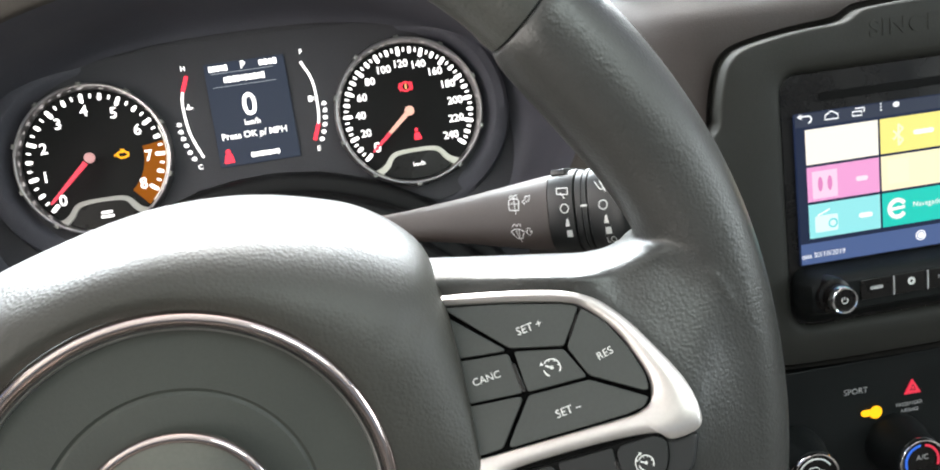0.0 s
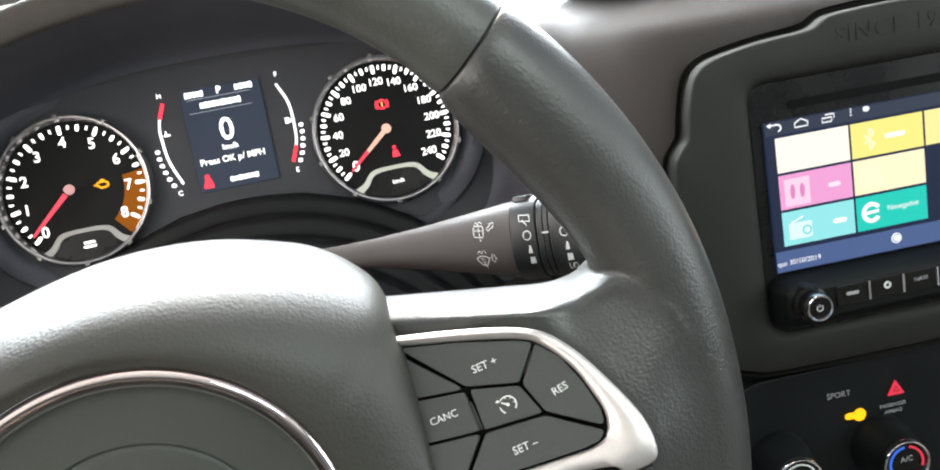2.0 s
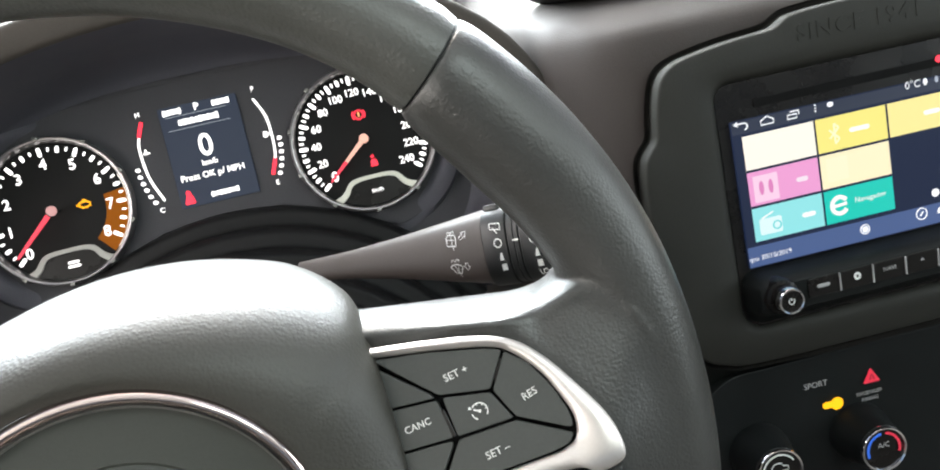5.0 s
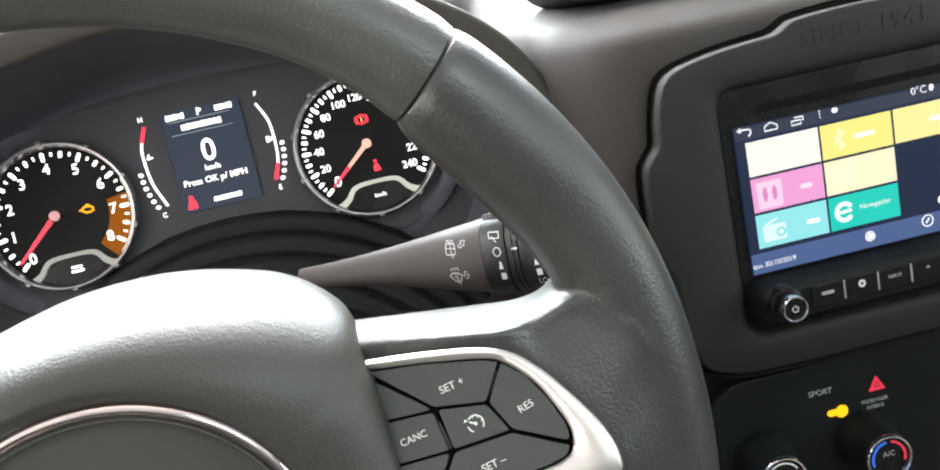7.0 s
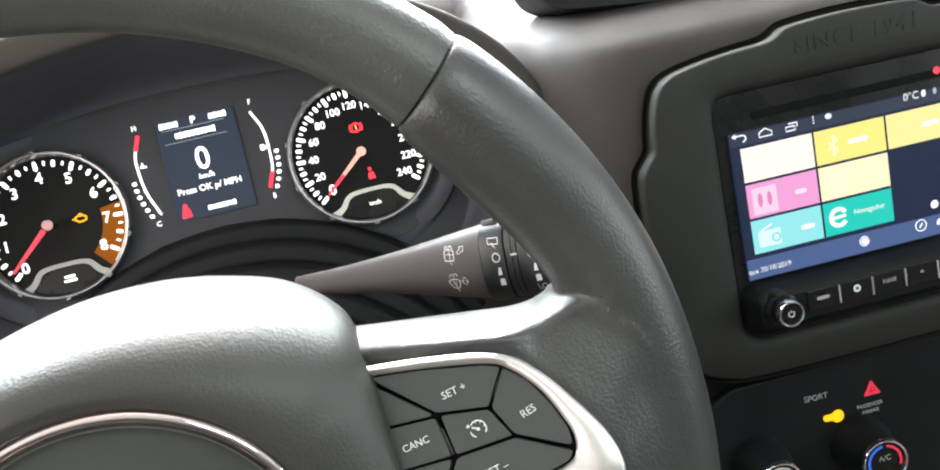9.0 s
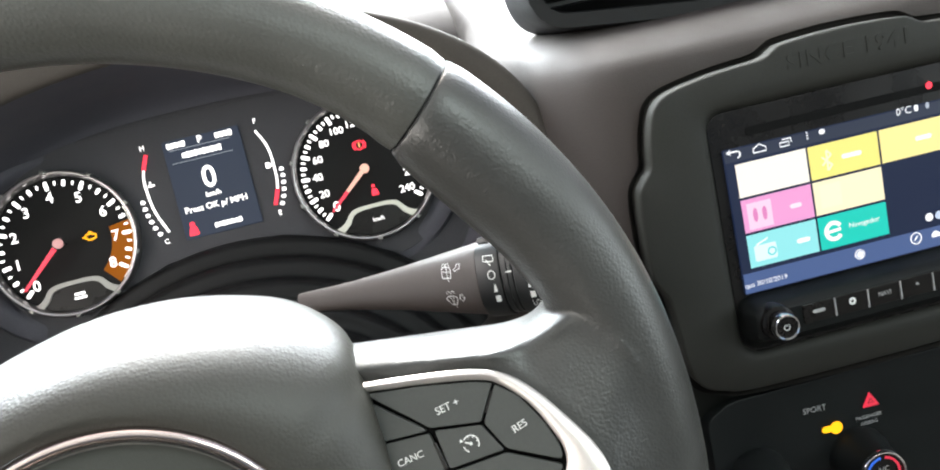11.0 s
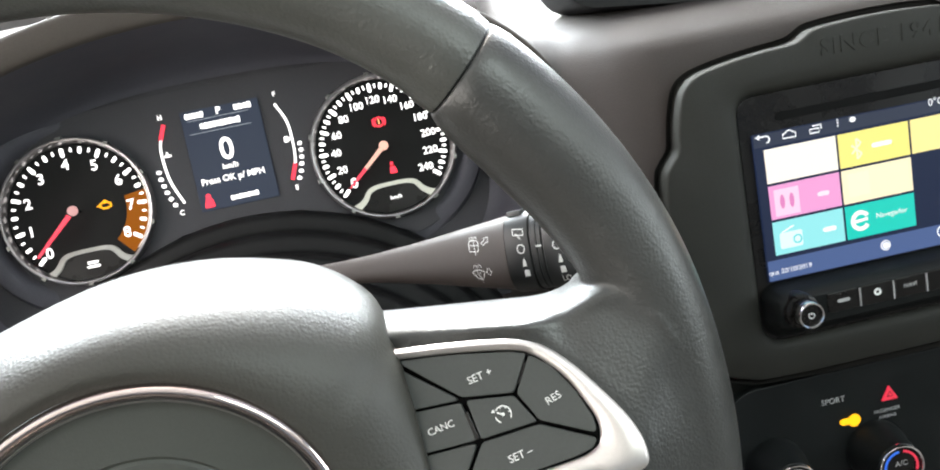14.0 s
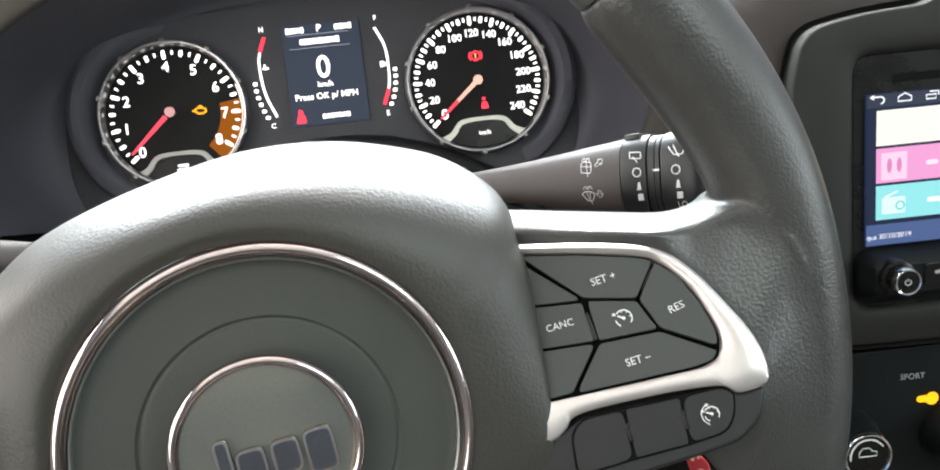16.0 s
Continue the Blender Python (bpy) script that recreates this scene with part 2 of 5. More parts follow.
def lettering(body, size, align="CENTER", thick=0.00012, squeeze=1.0, spacing=1.0, bold=0.0):
    cu = bpy.data.curves.new("letters", "FONT")
    cu.body, cu.size, cu.align_x, cu.align_y, cu.extrude, cu.space_character = body, size, align, "CENTER", thick, spacing
    cu.resolution_u, cu.offset = 3, bold * size
    ob = bpy.data.objects.new("letters", cu)
    scene.collection.objects.link(ob)
    dg = bpy.context.evaluated_depsgraph_get()
    me = bpy.data.meshes.new_from_object(ob.evaluated_get(dg))
    v = np.array([q.co[:] for q in me.vertices]).reshape(-1, 3)
    v[:, 0] *= squeeze
    f = [tuple(q.vertices) for q in me.polygons]
    bpy.data.objects.remove(ob)
    bpy.data.curves.remove(cu)
    bpy.data.meshes.remove(me)
    return v, f


def at(x, y, z=0.0, turn=0.0, lean=0.0):
    return pose(x, y, z, 0, lean, turn)


def mesh_of(name, geo, mat, sharp=38, weld=True):
    bm = bmesh.new()
    vs = [bm.verts.new(v) for v in geo[0]]
    for f in geo[1]:
        try:
            bm.faces.new([vs[i] for i in f])
        except ValueError:
            pass
    if weld:
        bmesh.ops.remove_doubles(bm, verts=bm.verts, dist=1e-6)
        bmesh.ops.recalc_face_normals(bm, faces=bm.faces)
    me = bpy.data.meshes.new(name)
    bm.to_mesh(me)
    bm.free()
    me.materials.append(mat)
    me.set_sharp_from_angle(angle=radians(sharp))
    me.polygons.foreach_set("use_smooth", [len(q.vertices) == 4 for q in me.polygons])
    return me


def part(name, geo, mat, parent, label="", sharp=38):
    ob = new(name, mesh_of(name, geo, mat, sharp))
    ob.parent = parent
    if label:
        ob["label"] = label
    return ob


def thing(name, m, label, category, group="", kind=""):
    ob = new(name)
    ob.empty_display_size = 0.02
    ob.matrix_world = m
    return tagged(ob, label, category, group, kind)


def solid(name, geo, mat, label, category, kind="", m=None, sharp=38):
    ob = new(name, mesh_of(name, geo, mat, sharp))
    if m is not None:
        ob.matrix_world = m
    return tagged(ob, label, category, "", kind)


def axes(origin, right, up, out):
    m = Matrix.Identity(4)
    for j, col in enumerate((right, up, out, origin)):
        for i in range(3):
            m[i][j] = col[i]
    return m


# the wheel's plane, the gauges' plane, the radio's plane and the switch panel's plane (x right, y up, z to the driver)
WHEEL = axes((-0.0592, 0.2054, 0.9595), (0.9970, 0.0771, 0.0), (-0.0309, 0.3992, 0.9164), (0.0706, -0.9136, 0.4003))
GAUGES = axes((-0.0372, 0.5508, 0.9370), (0.9996, -0.0267, -0.0133), (0.0243, 0.4698, 0.8825), (-0.0174, -0.8824, 0.4702))
RADIO = axes((0.2754, 0.3650, 0.9321), (0.9974, -0.0703, -0.0137), (0.0348, 0.3091, 0.9504), (-0.0626, -0.9484, 0.3107))
SWITCHES = axes((0.0631, 0.2095, 0.9756), (0.9780, -0.1154, 0.1737), (-0.0519, 0.6718, 0.7389), (-0.2019, -0.7317, 0.6510))
SW_IN_WHEEL = WHEEL.inverted() @ SWITCHES

# ---- the cabin's shell ----


def wall(name, geo, mat, label):
    return solid(name, geo, mat, label, name.split("_")[0], "structure")


wall("ground", box(-400, 400, -400, 400, -0.06, 0.0), ASPHALT, "grey asphalt ground outside the car")
wall("floor", box(-0.55, 1.19, -1.7, 1.05, 0.30, 0.34), CABIN, "dark grey carpeted car floor")
# the gap between the boxes is an unseen opening, added for the overhead lamp
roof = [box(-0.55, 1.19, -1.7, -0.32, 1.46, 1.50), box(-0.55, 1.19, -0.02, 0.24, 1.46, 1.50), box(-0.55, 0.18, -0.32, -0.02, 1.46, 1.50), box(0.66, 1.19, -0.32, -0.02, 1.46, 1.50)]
wall("ceiling", join(*roof), LINER, "light grey cloth headliner with an added, unseen opening")
wall("wall_firewall", box(-0.55, 1.19, 1.02, 1.06, 0.30, 0.98), CABIN, "plain firewall behind the dashboard")
wall("wall_rear", box(-0.55, 1.19, -1.74, -1.70, 0.30, 1.05), CABIN, "plain grey trim behind the seats")
for nm, x0, x1 in (("wall_driver", -0.55, -0.51), ("wall_passenger", 1.15, 1.19)):
    sill = box(x0, x1, -1.7, 1.02, 0.34, 1.02)
    top = box(x0, x1, -1.7, 0.26, 1.40, 1.46)
    posts = [box(x0, x1, a, b, 1.02, 1.40) for a, b in ((-1.7, -1.45), (-0.62, -0.52))]
    wall(nm, join(sill, top, *posts), CABIN, "grey door trim with open window apertures")
    slope = np.array([[(x, 1.02, 0.98), (x, 0.94, 0.98), (x, 0.20, 1.46), (x, 0.30, 1.46)] for x in (x0, x1)])
    v, f = grid(slope, cv=True)
    wall("trim_pillar", (v, f + [(0, 1, 2, 3), (7, 6, 5, 4)]), LINER, "light grey windscreen pillar trim")

# ---- dashboard ----
# section lines run over the top towards the windscreen: (sideways, up, out) in the radio's axes
cols = []
for x, back in ((-0.122, -0.17), (-0.119, -0.12), (-0.114, -0.080), (-0.108, -0.050), (-0.096, -0.028), (-0.080, -0.015), (-0.06, -0.010), (0.0, -0.009), (0.045, -0.009), (0.10, -0.009), (0.16, -0.010), (0.20, -0.018), (0.26, -0.03), (0.45, -0.05), (0.85, -0.10)):
    line = [(-0.42, back - 0.20), (-0.30, back - 0.12), (-0.13, back - 0.016), (-0.05, back), (0.04, back - 0.001), (0.082, back - 0.005), (0.096, back - 0.017), (0.104, back - 0.038), (0.110, back - 0.075), (0.119, back - 0.13), (0.148, back - 0.25), (0.215, back - 0.50)]
    s = smooth_line(line, 44)
    cols.append(np.c_[np.full(len(s), x), s])
cols = np.array(cols)
cols = np.stack([smooth_line(cols[:, j], 60) for j in range(cols.shape[1])], 1)
dash = thing("dashboard", RADIO, "dark grey soft-touch plastic dashboard", "dashboard", "", "structure")
part("upper_dash", grid(cols[:, 11:]), SOFTDASH, dash, "dark grey soft-touch upper dash", 60)
# same dash surface, darkened below the split for the shade there
part("lower_dash", grid(cols[:, :12]), LOWDASH, dash, "black hard plastic lower dash, darkened for shade", 60)

# the dash top in front of the driver, behind the hood
roll = smooth_line([(0.665, 0.930), (0.670, 0.970), (0.690, 0.993), (0.730, 1.001), (0.820, 1.003), (0.930, 0.988), (1.010, 0.955)], 30)
top = np.array([[(x, y, z - 0.25 * max(0.0, abs(x + 0.17) - 0.30) ** 1.5) for y, z in roll] for x in np.linspace(-0.508, 0.175, 24)])
part("driver_dash_top", moved(grid(top), RADIO.inverted()), SOFTDASH, dash, "dark grey soft-touch dash top", 60)

# ---- instrument cluster ----
HOOD_A, HOOD_B, HOOD_V = 0.203, 0.104, -0.020


def hood_rows(section, a0, a1, n, swell=0.0):
    rows = []
    for a in np.radians(np.linspace(a0, a1, n)):
        row = []
        for d, h in section:
            d *= 1 + swell * max(0.0, math.cos(a))
            row.append(((HOOD_A - 0.008 * max(0.0, math.cos(a)) + d) * math.cos(a), HOOD_V + (HOOD_B + d) * math.sin(a), h))
        rows.append(row)
    return np.array(rows)


def bowl_rows(section, a0, a1, n):
    """The inside of the hood: from its lip's ellipse (0) down to a squarer line round the dials (1)."""
    rows = []
    for a in np.radians(np.linspace(a0, a1, n)):
        c, s = math.cos(a), math.sin(a)
        far = np.array((0.173 * math.copysign(abs(c) ** 0.77, c), HOOD_V + 0.0895 * math.copysign(abs(s) ** 0.77, s)))
        near = np.array(((HOOD_A - 0.008 * max(0.0, c)) * c, HOOD_V + HOOD_B * s))
        rows.append([(*(near + (far - near) * u), h) for u, h in section])
    return np.array(rows)


hood = thing("instrument_hood", GAUGES, "dark plastic instrument hood with a rounded lip over the gauges", "instrument hood")
bowl = smooth_line([(0.0, 0.094), (0.02, 0.072), (0.07, 0.048), (0.18, 0.026), (0.38, 0.010), (0.66, 0.0), (1.0, -0.0050)], 26)
part("lining", grid(bowl_rows(bowl, -28, 208, 110)), LINING, hood, "dark bluish grey lining", 60)
LIP = smooth_line([(0.0, 0.094), (0.0010, 0.0972), (0.0035, 0.0992), (0.0085, 0.1012), (0.0130, 0.1022), (0.0158, 0.1018), (0.0175, 0.1000), (0.0180, 0.0960)], 24)
part("lip", grid(hood_rows(LIP, -28, 208, 110, 0.1)), HOODIN, hood, "warm grey rounded lip", 60)
part("cover", grid(hood_rows([(0.0180, 0.096), (0.0225, 0.07), (0.030, 0.0), (0.036, -0.09), (0.040, -0.2)], -28, 208, 90, 0.1)), HARDBLACK, hood)

cluster = thing("instrument_cluster", GAUGES, "lit car instrument cluster with two round dials and a small screen", "instrument cluster")
back = [((HOOD_A - 0.002) * math.cos(a), HOOD_V + (HOOD_B - 0.002) * math.sin(a)) for a in np.radians(np.linspace(-28, 208, 60))] + [(-0.17, -0.12), (0.17, -0.12)]
part("face_panel", plate(np.array(back), -0.016, -0.0075, 0.0005), FACEPANEL, cluster, "matt dark face panel")
mask = np.concatenate([arc(0.0640, -80, 80, 30, (0.1045, 0.0)), [(0.04, 0.0665), (-0.04, 0.0665)], arc(0.0640, 100, 260, 30, (-0.1004, 0.0)), [(-0.04, -0.030), (0.04, -0.030)]])
part("mask", plate(mask, -0.0064, -0.0056, 0.0003), FACEPANEL, cluster, "matt black mask round the dials")


full_lathe = lathe


def dial(x, top, step, numerals, minor, sweep0=218.0, sweep=258.0, face_name="tachometer", k0=1.0, ring_of_figures=0.0326, drop=0.0):
    def lathe(profile, n=64, a0=0.0, a1=360.0, centre=(0, 0)):
        return full_lathe([(r * k0, z) for r, z in profile], n, a0, a1, centre)

    d = part(face_name, lathe([(0, -0.0035), (0.0475, -0.0035)], 72, centre=(x, 0)), FACE, cluster, "round black gauge with white lit figures")
    ring = lathe([(0.0462, -0.0034), (0.0468, 0.0020), (0.0476, 0.0036), (0.0488, 0.0040), (0.0497, 0.0030), (0.0500, -0.0050)], 96, centre=(x, 0))
    part("bezel_ring", ring, DIALRING, d, "grey metal ring")
    for k in range(10):
        a = 20 + k * 35.5
        lug = moved(plate(rounded([(-0.0012, -0.0017), (0.0012, -0.0017), (0.0012, 0.0017), (-0.0012, 0.0017)], 0.0004, 3), -0.002, 0.0042, 0.0004), at(x + 0.0497 * k0 * math.cos(radians(a)), 0.0497 * k0 * math.sin(radians(a)), 0, a))
        part("lug", lug, DARKCHROME, d)
    total = (len(numerals) - 1) * minor
    for k in range(total + 1):
        a = sweep0 - sweep * k / total
        major, half = k % minor == 0, (minor % 2 == 0 and k % minor == minor // 2)
        ln, w, r = (0.0064, 0.0025, 0.0412) if major else ((0.0046, 0.0024, 0.0418) if half else (0.0030, 0.0014, 0.0422))
        r *= k0
        part("scale_mark", moved(plate(capsule(ln, w), -0.0034, -0.0029, 0.0002), at(x + r * math.cos(radians(a)), r * math.sin(radians(a)), 0, a)), WHITE_LIT, d)
    for k, s in enumerate(numerals):
        a = sweep0 - sweep * k / (len(numerals) - 1)
        size = 0.0098 if len(s) == 1 else 0.0070
        r = ring_of_figures * k0
        part("numeral", moved(lettering(s, size, bold=0.014), at(x + r * math.cos(radians(a)), r * math.sin(radians(a)) - drop, -0.0029)), WHITE_LIT, d)
    return d


def needle(d, x, pale, turn, lift):
    m = at(x, 0, lift, turn)
    pts = np.array([(0.004, -0.0016), (0.036, -0.0008), (0.0375, 0), (0.036, 0.0008), (0.004, 0.0016)])
    if pale:
        part("needle", moved(plate(np.array([(0.003, -0.0016), (0.020, -0.0012), (0.020, 0.0012), (0.003, 0.0016)]), 0.0012, 0.0022, 0.0003), m), PALE_LIT, d, "pale lit needle root")
        part("needle", moved(plate(np.array([(0.020, -0.0012), (0.036, -0.0008), (0.0375, 0), (0.036, 0.0008), (0.020, 0.0012)]), 0.0012, 0.0022, 0.0003), m), PINK_LIT, d, "red lit needle tip")
    else:
        part("needle", moved(plate(pts, 0.0012, 0.0022, 0.0003), m), PINK_LIT, d, "red lit needle")
    part("needle_hub", moved(lathe([(0, 0.0042), (0.0022, 0.0040), (0.0031, 0.0031), (0.0033, 0.0012), (0.0026, 0.0004), (0, 0.0004)], 28, centre=(x, 0)), at(0, 0, lift)), PALE_LIT if pale else lit("needle_hub_pink", (0.95, 0.50, 0.48), 0.75), d)
    part("spindle", lathe([(0.0012, 0.0006 + lift), (0.0012, -0.0034)], 12, centre=(x, 0)), FACE, d)


def dial_window(d, x, words, frame_mat):
    outer = smooth_line([(-0.0290, -0.0365), (-0.0225, -0.0335), (-0.0150, -0.0262), (0.0, -0.0250), (0.0150, -0.0262), (0.0225, -0.0335), (0.0290, -0.0365)], 40)
    inner = smooth_line([(-0.0245, -0.0400), (-0.0190, -0.0355), (-0.0135, -0.0290), (0.0, -0.0276), (0.0135, -0.0290), (0.0190, -0.0355), (0.0245, -0.0400)], 40)
    rows = np.array([np.c_[outer, np.full(40, -0.003)], np.c_[outer, np.full(40, -0.0012)], np.c_[inner, np.full(40, -0.0004)], np.c_[inner, np.full(40, -0.003)]])
    part("window_frame", moved(grid(rows), at(x, 0)), frame_mat, d, "pale curved frame")
    base = np.concatenate([inner, arc(0.0455, -63, -117, 16)])
    part("lower_window", moved(plate(base, -0.0034, -0.0028, 0.0002), at(x, 0)), PIANO, d, "black lower display window")
    if words:
        part("numeral", moved(lettering(words, 0.0040, bold=0.01), at(x + 0.001, -0.0360, -0.0026)), WHITE_LIT, d)
    else:
        bars = [moved(plate(capsule(ln, 0.0016), -0.003, -0.0025, 0.0001), at(x + 0.001, y)) for ln, y in ((0.0072, -0.0345), (0.0084, -0.0372))]
        part("print_bar", join(*bars), WHITE_LIT, d)


def surround(x, a0, a1):
    """The raised collar that runs round the outer side of a dial."""
    rows = []
    for a in np.linspace(a0, a1, 60):
        k = min(1, (a - a0) / 80, (a1 - a) / 80)
        k = k * k * (3 - 2 * k)
        c, s = math.cos(radians(a)), math.sin(radians(a))
        rows.append([(x + r * c, r * s, -0.0074 + (h + 0.0074) * k) for r, h in ((0.0515, -0.006), (0.0540, -0.002), (0.0560, 0.004), (0.0585, 0.0068), (0.0640, 0.0072), (0.0672, 0.0050), (0.0695, -0.006))])
    return grid(np.array(rows))


tach = dial(-0.1004, 8, 1, list("012345678"), 4, face_name="tachometer", k0=0.975, sweep0=222.5, ring_of_figures=0.0336, drop=0.0010)
part("collar", surround(-0.1004, 72, 262), LINING, cluster, "dark grey raised collar")
needle(tach, -0.1004, False, 222.5, 0.0095)
# weaker glow here, for the dimmer light on this frame
dial_window(tach, -0.1004, "", lit("dim_frame_glow", (0.42, 0.40, 0.36), 0.28, (0.3, 0.3, 0.28)))
redline = grid(np.array([np.c_[arc(r, 8, -50, 30, (-0.1004, 0)), np.full(30, -0.0033)] for r in (0.0300, 0.0440)]))
part("redline_zone", redline, ORANGE_LIT, tach, "orange glowing red-line zone")
# glowing strip in place of the light on the ring's right edge
part("bright_edge", grid(np.array([np.c_[arc(r, 20, -45, 30, (-0.1004, 0)), np.full(30, h)] for r, h in ((0.0440, -0.0030), (0.0458, 0.0012), (0.0466, 0.0036))])), lit("edge_glow", (0.95, 0.92, 0.84), 1.1), tach)
engine = [(-0.0032, -0.0010), (-0.0032, 0.0012), (-0.0018, 0.0018), (0.0018, 0.0018), (0.0024, 0.0010), (0.0034, 0.0010), (0.0034, -0.0014), (0.0022, -0.0014), (0.0014, -0.0020), (-0.0016, -0.0020), (-0.0024, -0.0010)]
part("warning_lamp", join(moved(ribbon(engine, 0.0012, -0.0026, True), at(-0.0834, 0.0006)), *[moved(plate(capsule(0.0024, 0.0010), -0.0034, -0.0027, 0.0001), at(-0.0834 + dx, 0.0006 + dy)) for dx, dy in ((0.0, 0.0030), (-0.0044, 0.0002))]), AMBER_LIT, tach, "amber engine warning lamp")

speedo = dial(0.1045, 240, 20, [str(20 * k) for k in range(13)], 4, face_name="speedometer", sweep0=220.0)
part("collar", surround(0.1045, -82, 108), LINING, cluster, "dark grey raised collar")
needle(speedo, 0.1045, True, 220.0, 0.0)
dial_window(speedo, 0.1045, "km/h", FRAME_LIT)
part("warning_lamp", join(moved(ribbon(arc(0.0030, 0, 350, 24), 0.0010, -0.0028, True), at(0.1052, 0.0170)), *[moved(ribbon(arc(0.0043, a - 40, a + 40, 12), 0.0009, -0.0028), at(0.1052, 0.0170)) for a in (0, 180)], moved(box(-0.0004, 0.0004, -0.0004, 0.0018, -0.0032, -0.0028), at(0.1052, 0.0170))), RED_LIT, speedo, "red brake warning lamp")
part("lamp_core", moved(box(-0.0005, 0.0005, -0.0016, 0.0018, -0.0030, -0.0026), at(0.1052, 0.0170)), lit("lamp_core_orange", (1.0, 0.45, 0.15), 1.6), speedo)
part("warning_lamp", join(moved(disc(0.0012, -0.0028, 16), at(0.1073, -0.0128)), moved(plate(rounded([(-0.0022, -0.0035), (0.0030, -0.0035), (0.0018, 0.0012), (-0.0014, 0.0012)], 0.0008), -0.0034, -0.0028, 0.0001), at(0.1073, -0.0160))), RED_LIT, speedo, "red seat belt warning lamp")

lcd = part("info_screen", plate(rounded([(-0.0240, -0.0178), (0.0282, -0.0178), (0.0282, 0.0505), (-0.0240, 0.0505)], 0.0006, 3), -0.006, -0.0040, 0.0002), LCD_LIT, cluster, "blue-grey lit information screen")
for s, size, x, y, sq in (("0", 0.0212, 0.0012, 0.0203, 0.92), ("km/h", 0.0052, 0.0012, 0.0092, 1.0), ("Press OK p/ MPH", 0.0059, 0.0012, 0.0014, 1.0), ("P", 0.0068, 0.0012, 0.0470, 1.0)):
    part("screen_text", moved(lettering(s, size, squeeze=sq, bold=0.012), at(x, y, -0.0036)), WHITE_LIT, lcd)
for x, y, n, w, h in ((-0.0150, 0.0468, 5, 0.0125, 0.0040), (0.0175, 0.0470, 4, 0.0120, 0.0040), (0.0008, 0.0388, 10, 0.0270, 0.0042), (0.0060, -0.0124, 7, 0.0190, 0.0034)):
    step = w / n
    for k in range(n):
        tall = h * (0.92, 1.0, 0.86, 0.96)[(k * 3 + n) % 4]
        part("screen_text", moved(plate(rounded([(-0.42 * step, -tall / 2), (0.42 * step, -tall / 2), (0.42 * step, tall / 2), (-0.42 * step, tall / 2)], 0.0007, 3), -0.0040, -0.0036, 0.0001), at(x + (k - (n - 1) / 2) * step, y)), WHITE_LIT, lcd)
for y0 in (0.0435, 0.0345):
    part("screen_line", ribbon([(-0.020, y0), (0.021, y0)], 0.0004, -0.0037), lit("screen_line_grey", (0.5, 0.55, 0.6), 0.7), lcd)
part("warning_lamp", join(moved(plate(rounded([(-0.0034, -0.0038), (0.0036, -0.0038), (0.0026, 0.0020), (-0.0016, 0.0020)], 0.001), -0.0040, -0.0035, 0.0001), at(-0.0180, -0.0118)), moved(disc(0.0017, -0.0036, 16), at(-0.0178, -0.0082))), RED_LIT, lcd, "red lit warning sign")

for nm, pts, mark, bars, top, low, red_at in (
    ("temperature_gauge", [(-0.0359, 0.0450), (-0.0405, 0.0330), (-0.0414, 0.0242), (-0.0398, 0.0074), (-0.0339, -0.0093)], (-0.0375, 0.0240), [(-0.0458, 0.0143), (-0.0455, 0.0096), (-0.0447, 0.0049), (-0.0435, 0.0002), (-0.0420, -0.0045), (-0.0400, -0.0091)], ("H", -0.0373, 0.0500), ("C", -0.0369, -0.0152), "top"),
    ("fuel_gauge", [(0.0386, 0.0441), (0.0440, 0.0310), (0.0450, 0.0171), (0.0440, 0.0040), (0.0393, -0.0090)], (0.0412, 0.0187), [(0.0493, 0.0144), (0.0492, 0.0098), (0.0486, 0.0051), (0.0476, 0.0004), (0.0462, -0.0043), (0.0441, -0.0089)], ("F", 0.0397, 0.0504), ("E", 0.0410, -0.0149), "low"),
):
    line = smooth_line(pts, 50)
    k = 10
    white, red = (line[k:], line[: k + 1]) if red_at == "top" else (line[:-k], line[-k - 1 :])
    g = part(nm, ribbon(white, 0.0015, -0.0050), WHITE_LIT, cluster, "curved white lit gauge line")
    part("red_mark", ribbon(red, 0.0024, -0.0049), RED_LIT, g)
    if red_at == "top":
        sign = join(plate(capsule(0.0046, 0.0011), -0.006, -0.0050, 0.0001), moved(plate(capsule(0.0030, 0.0010), -0.006, -0.0050, 0.0001), at(-0.0004, 0.0014, 0, 90)), moved(disc(0.0011, -0.0050, 14), at(-0.0004, 0.0001)))
    else:
        sign = join(plate(rounded([(-0.0016, -0.0019), (0.0010, -0.0019), (0.0010, 0.0020), (-0.0016, 0.0020)], 0.0004, 3), -0.006, -0.0050, 0.0001), ribbon([(0.0010, -0.0006), (0.0019, -0.0014), (0.0021, 0.0012)], 0.0006, -0.0050))
    part("gauge_sign", moved(sign, at(*mark)), WHITE_LIT, g)
    for bx, by in bars:
        part("level_bar", moved(plate(capsule(0.0032, 0.0026), -0.006, -0.0050, 0.0002), at(bx, by, 0, -8 if red_at == "top" else 8)), WHITE_LIT, g)
    for s, tx, ty in (top, low):
        part("gauge_letter", moved(lettering(s, 0.0046, bold=0.015), at(tx, ty, -0.0050)), WHITE_LIT, g)

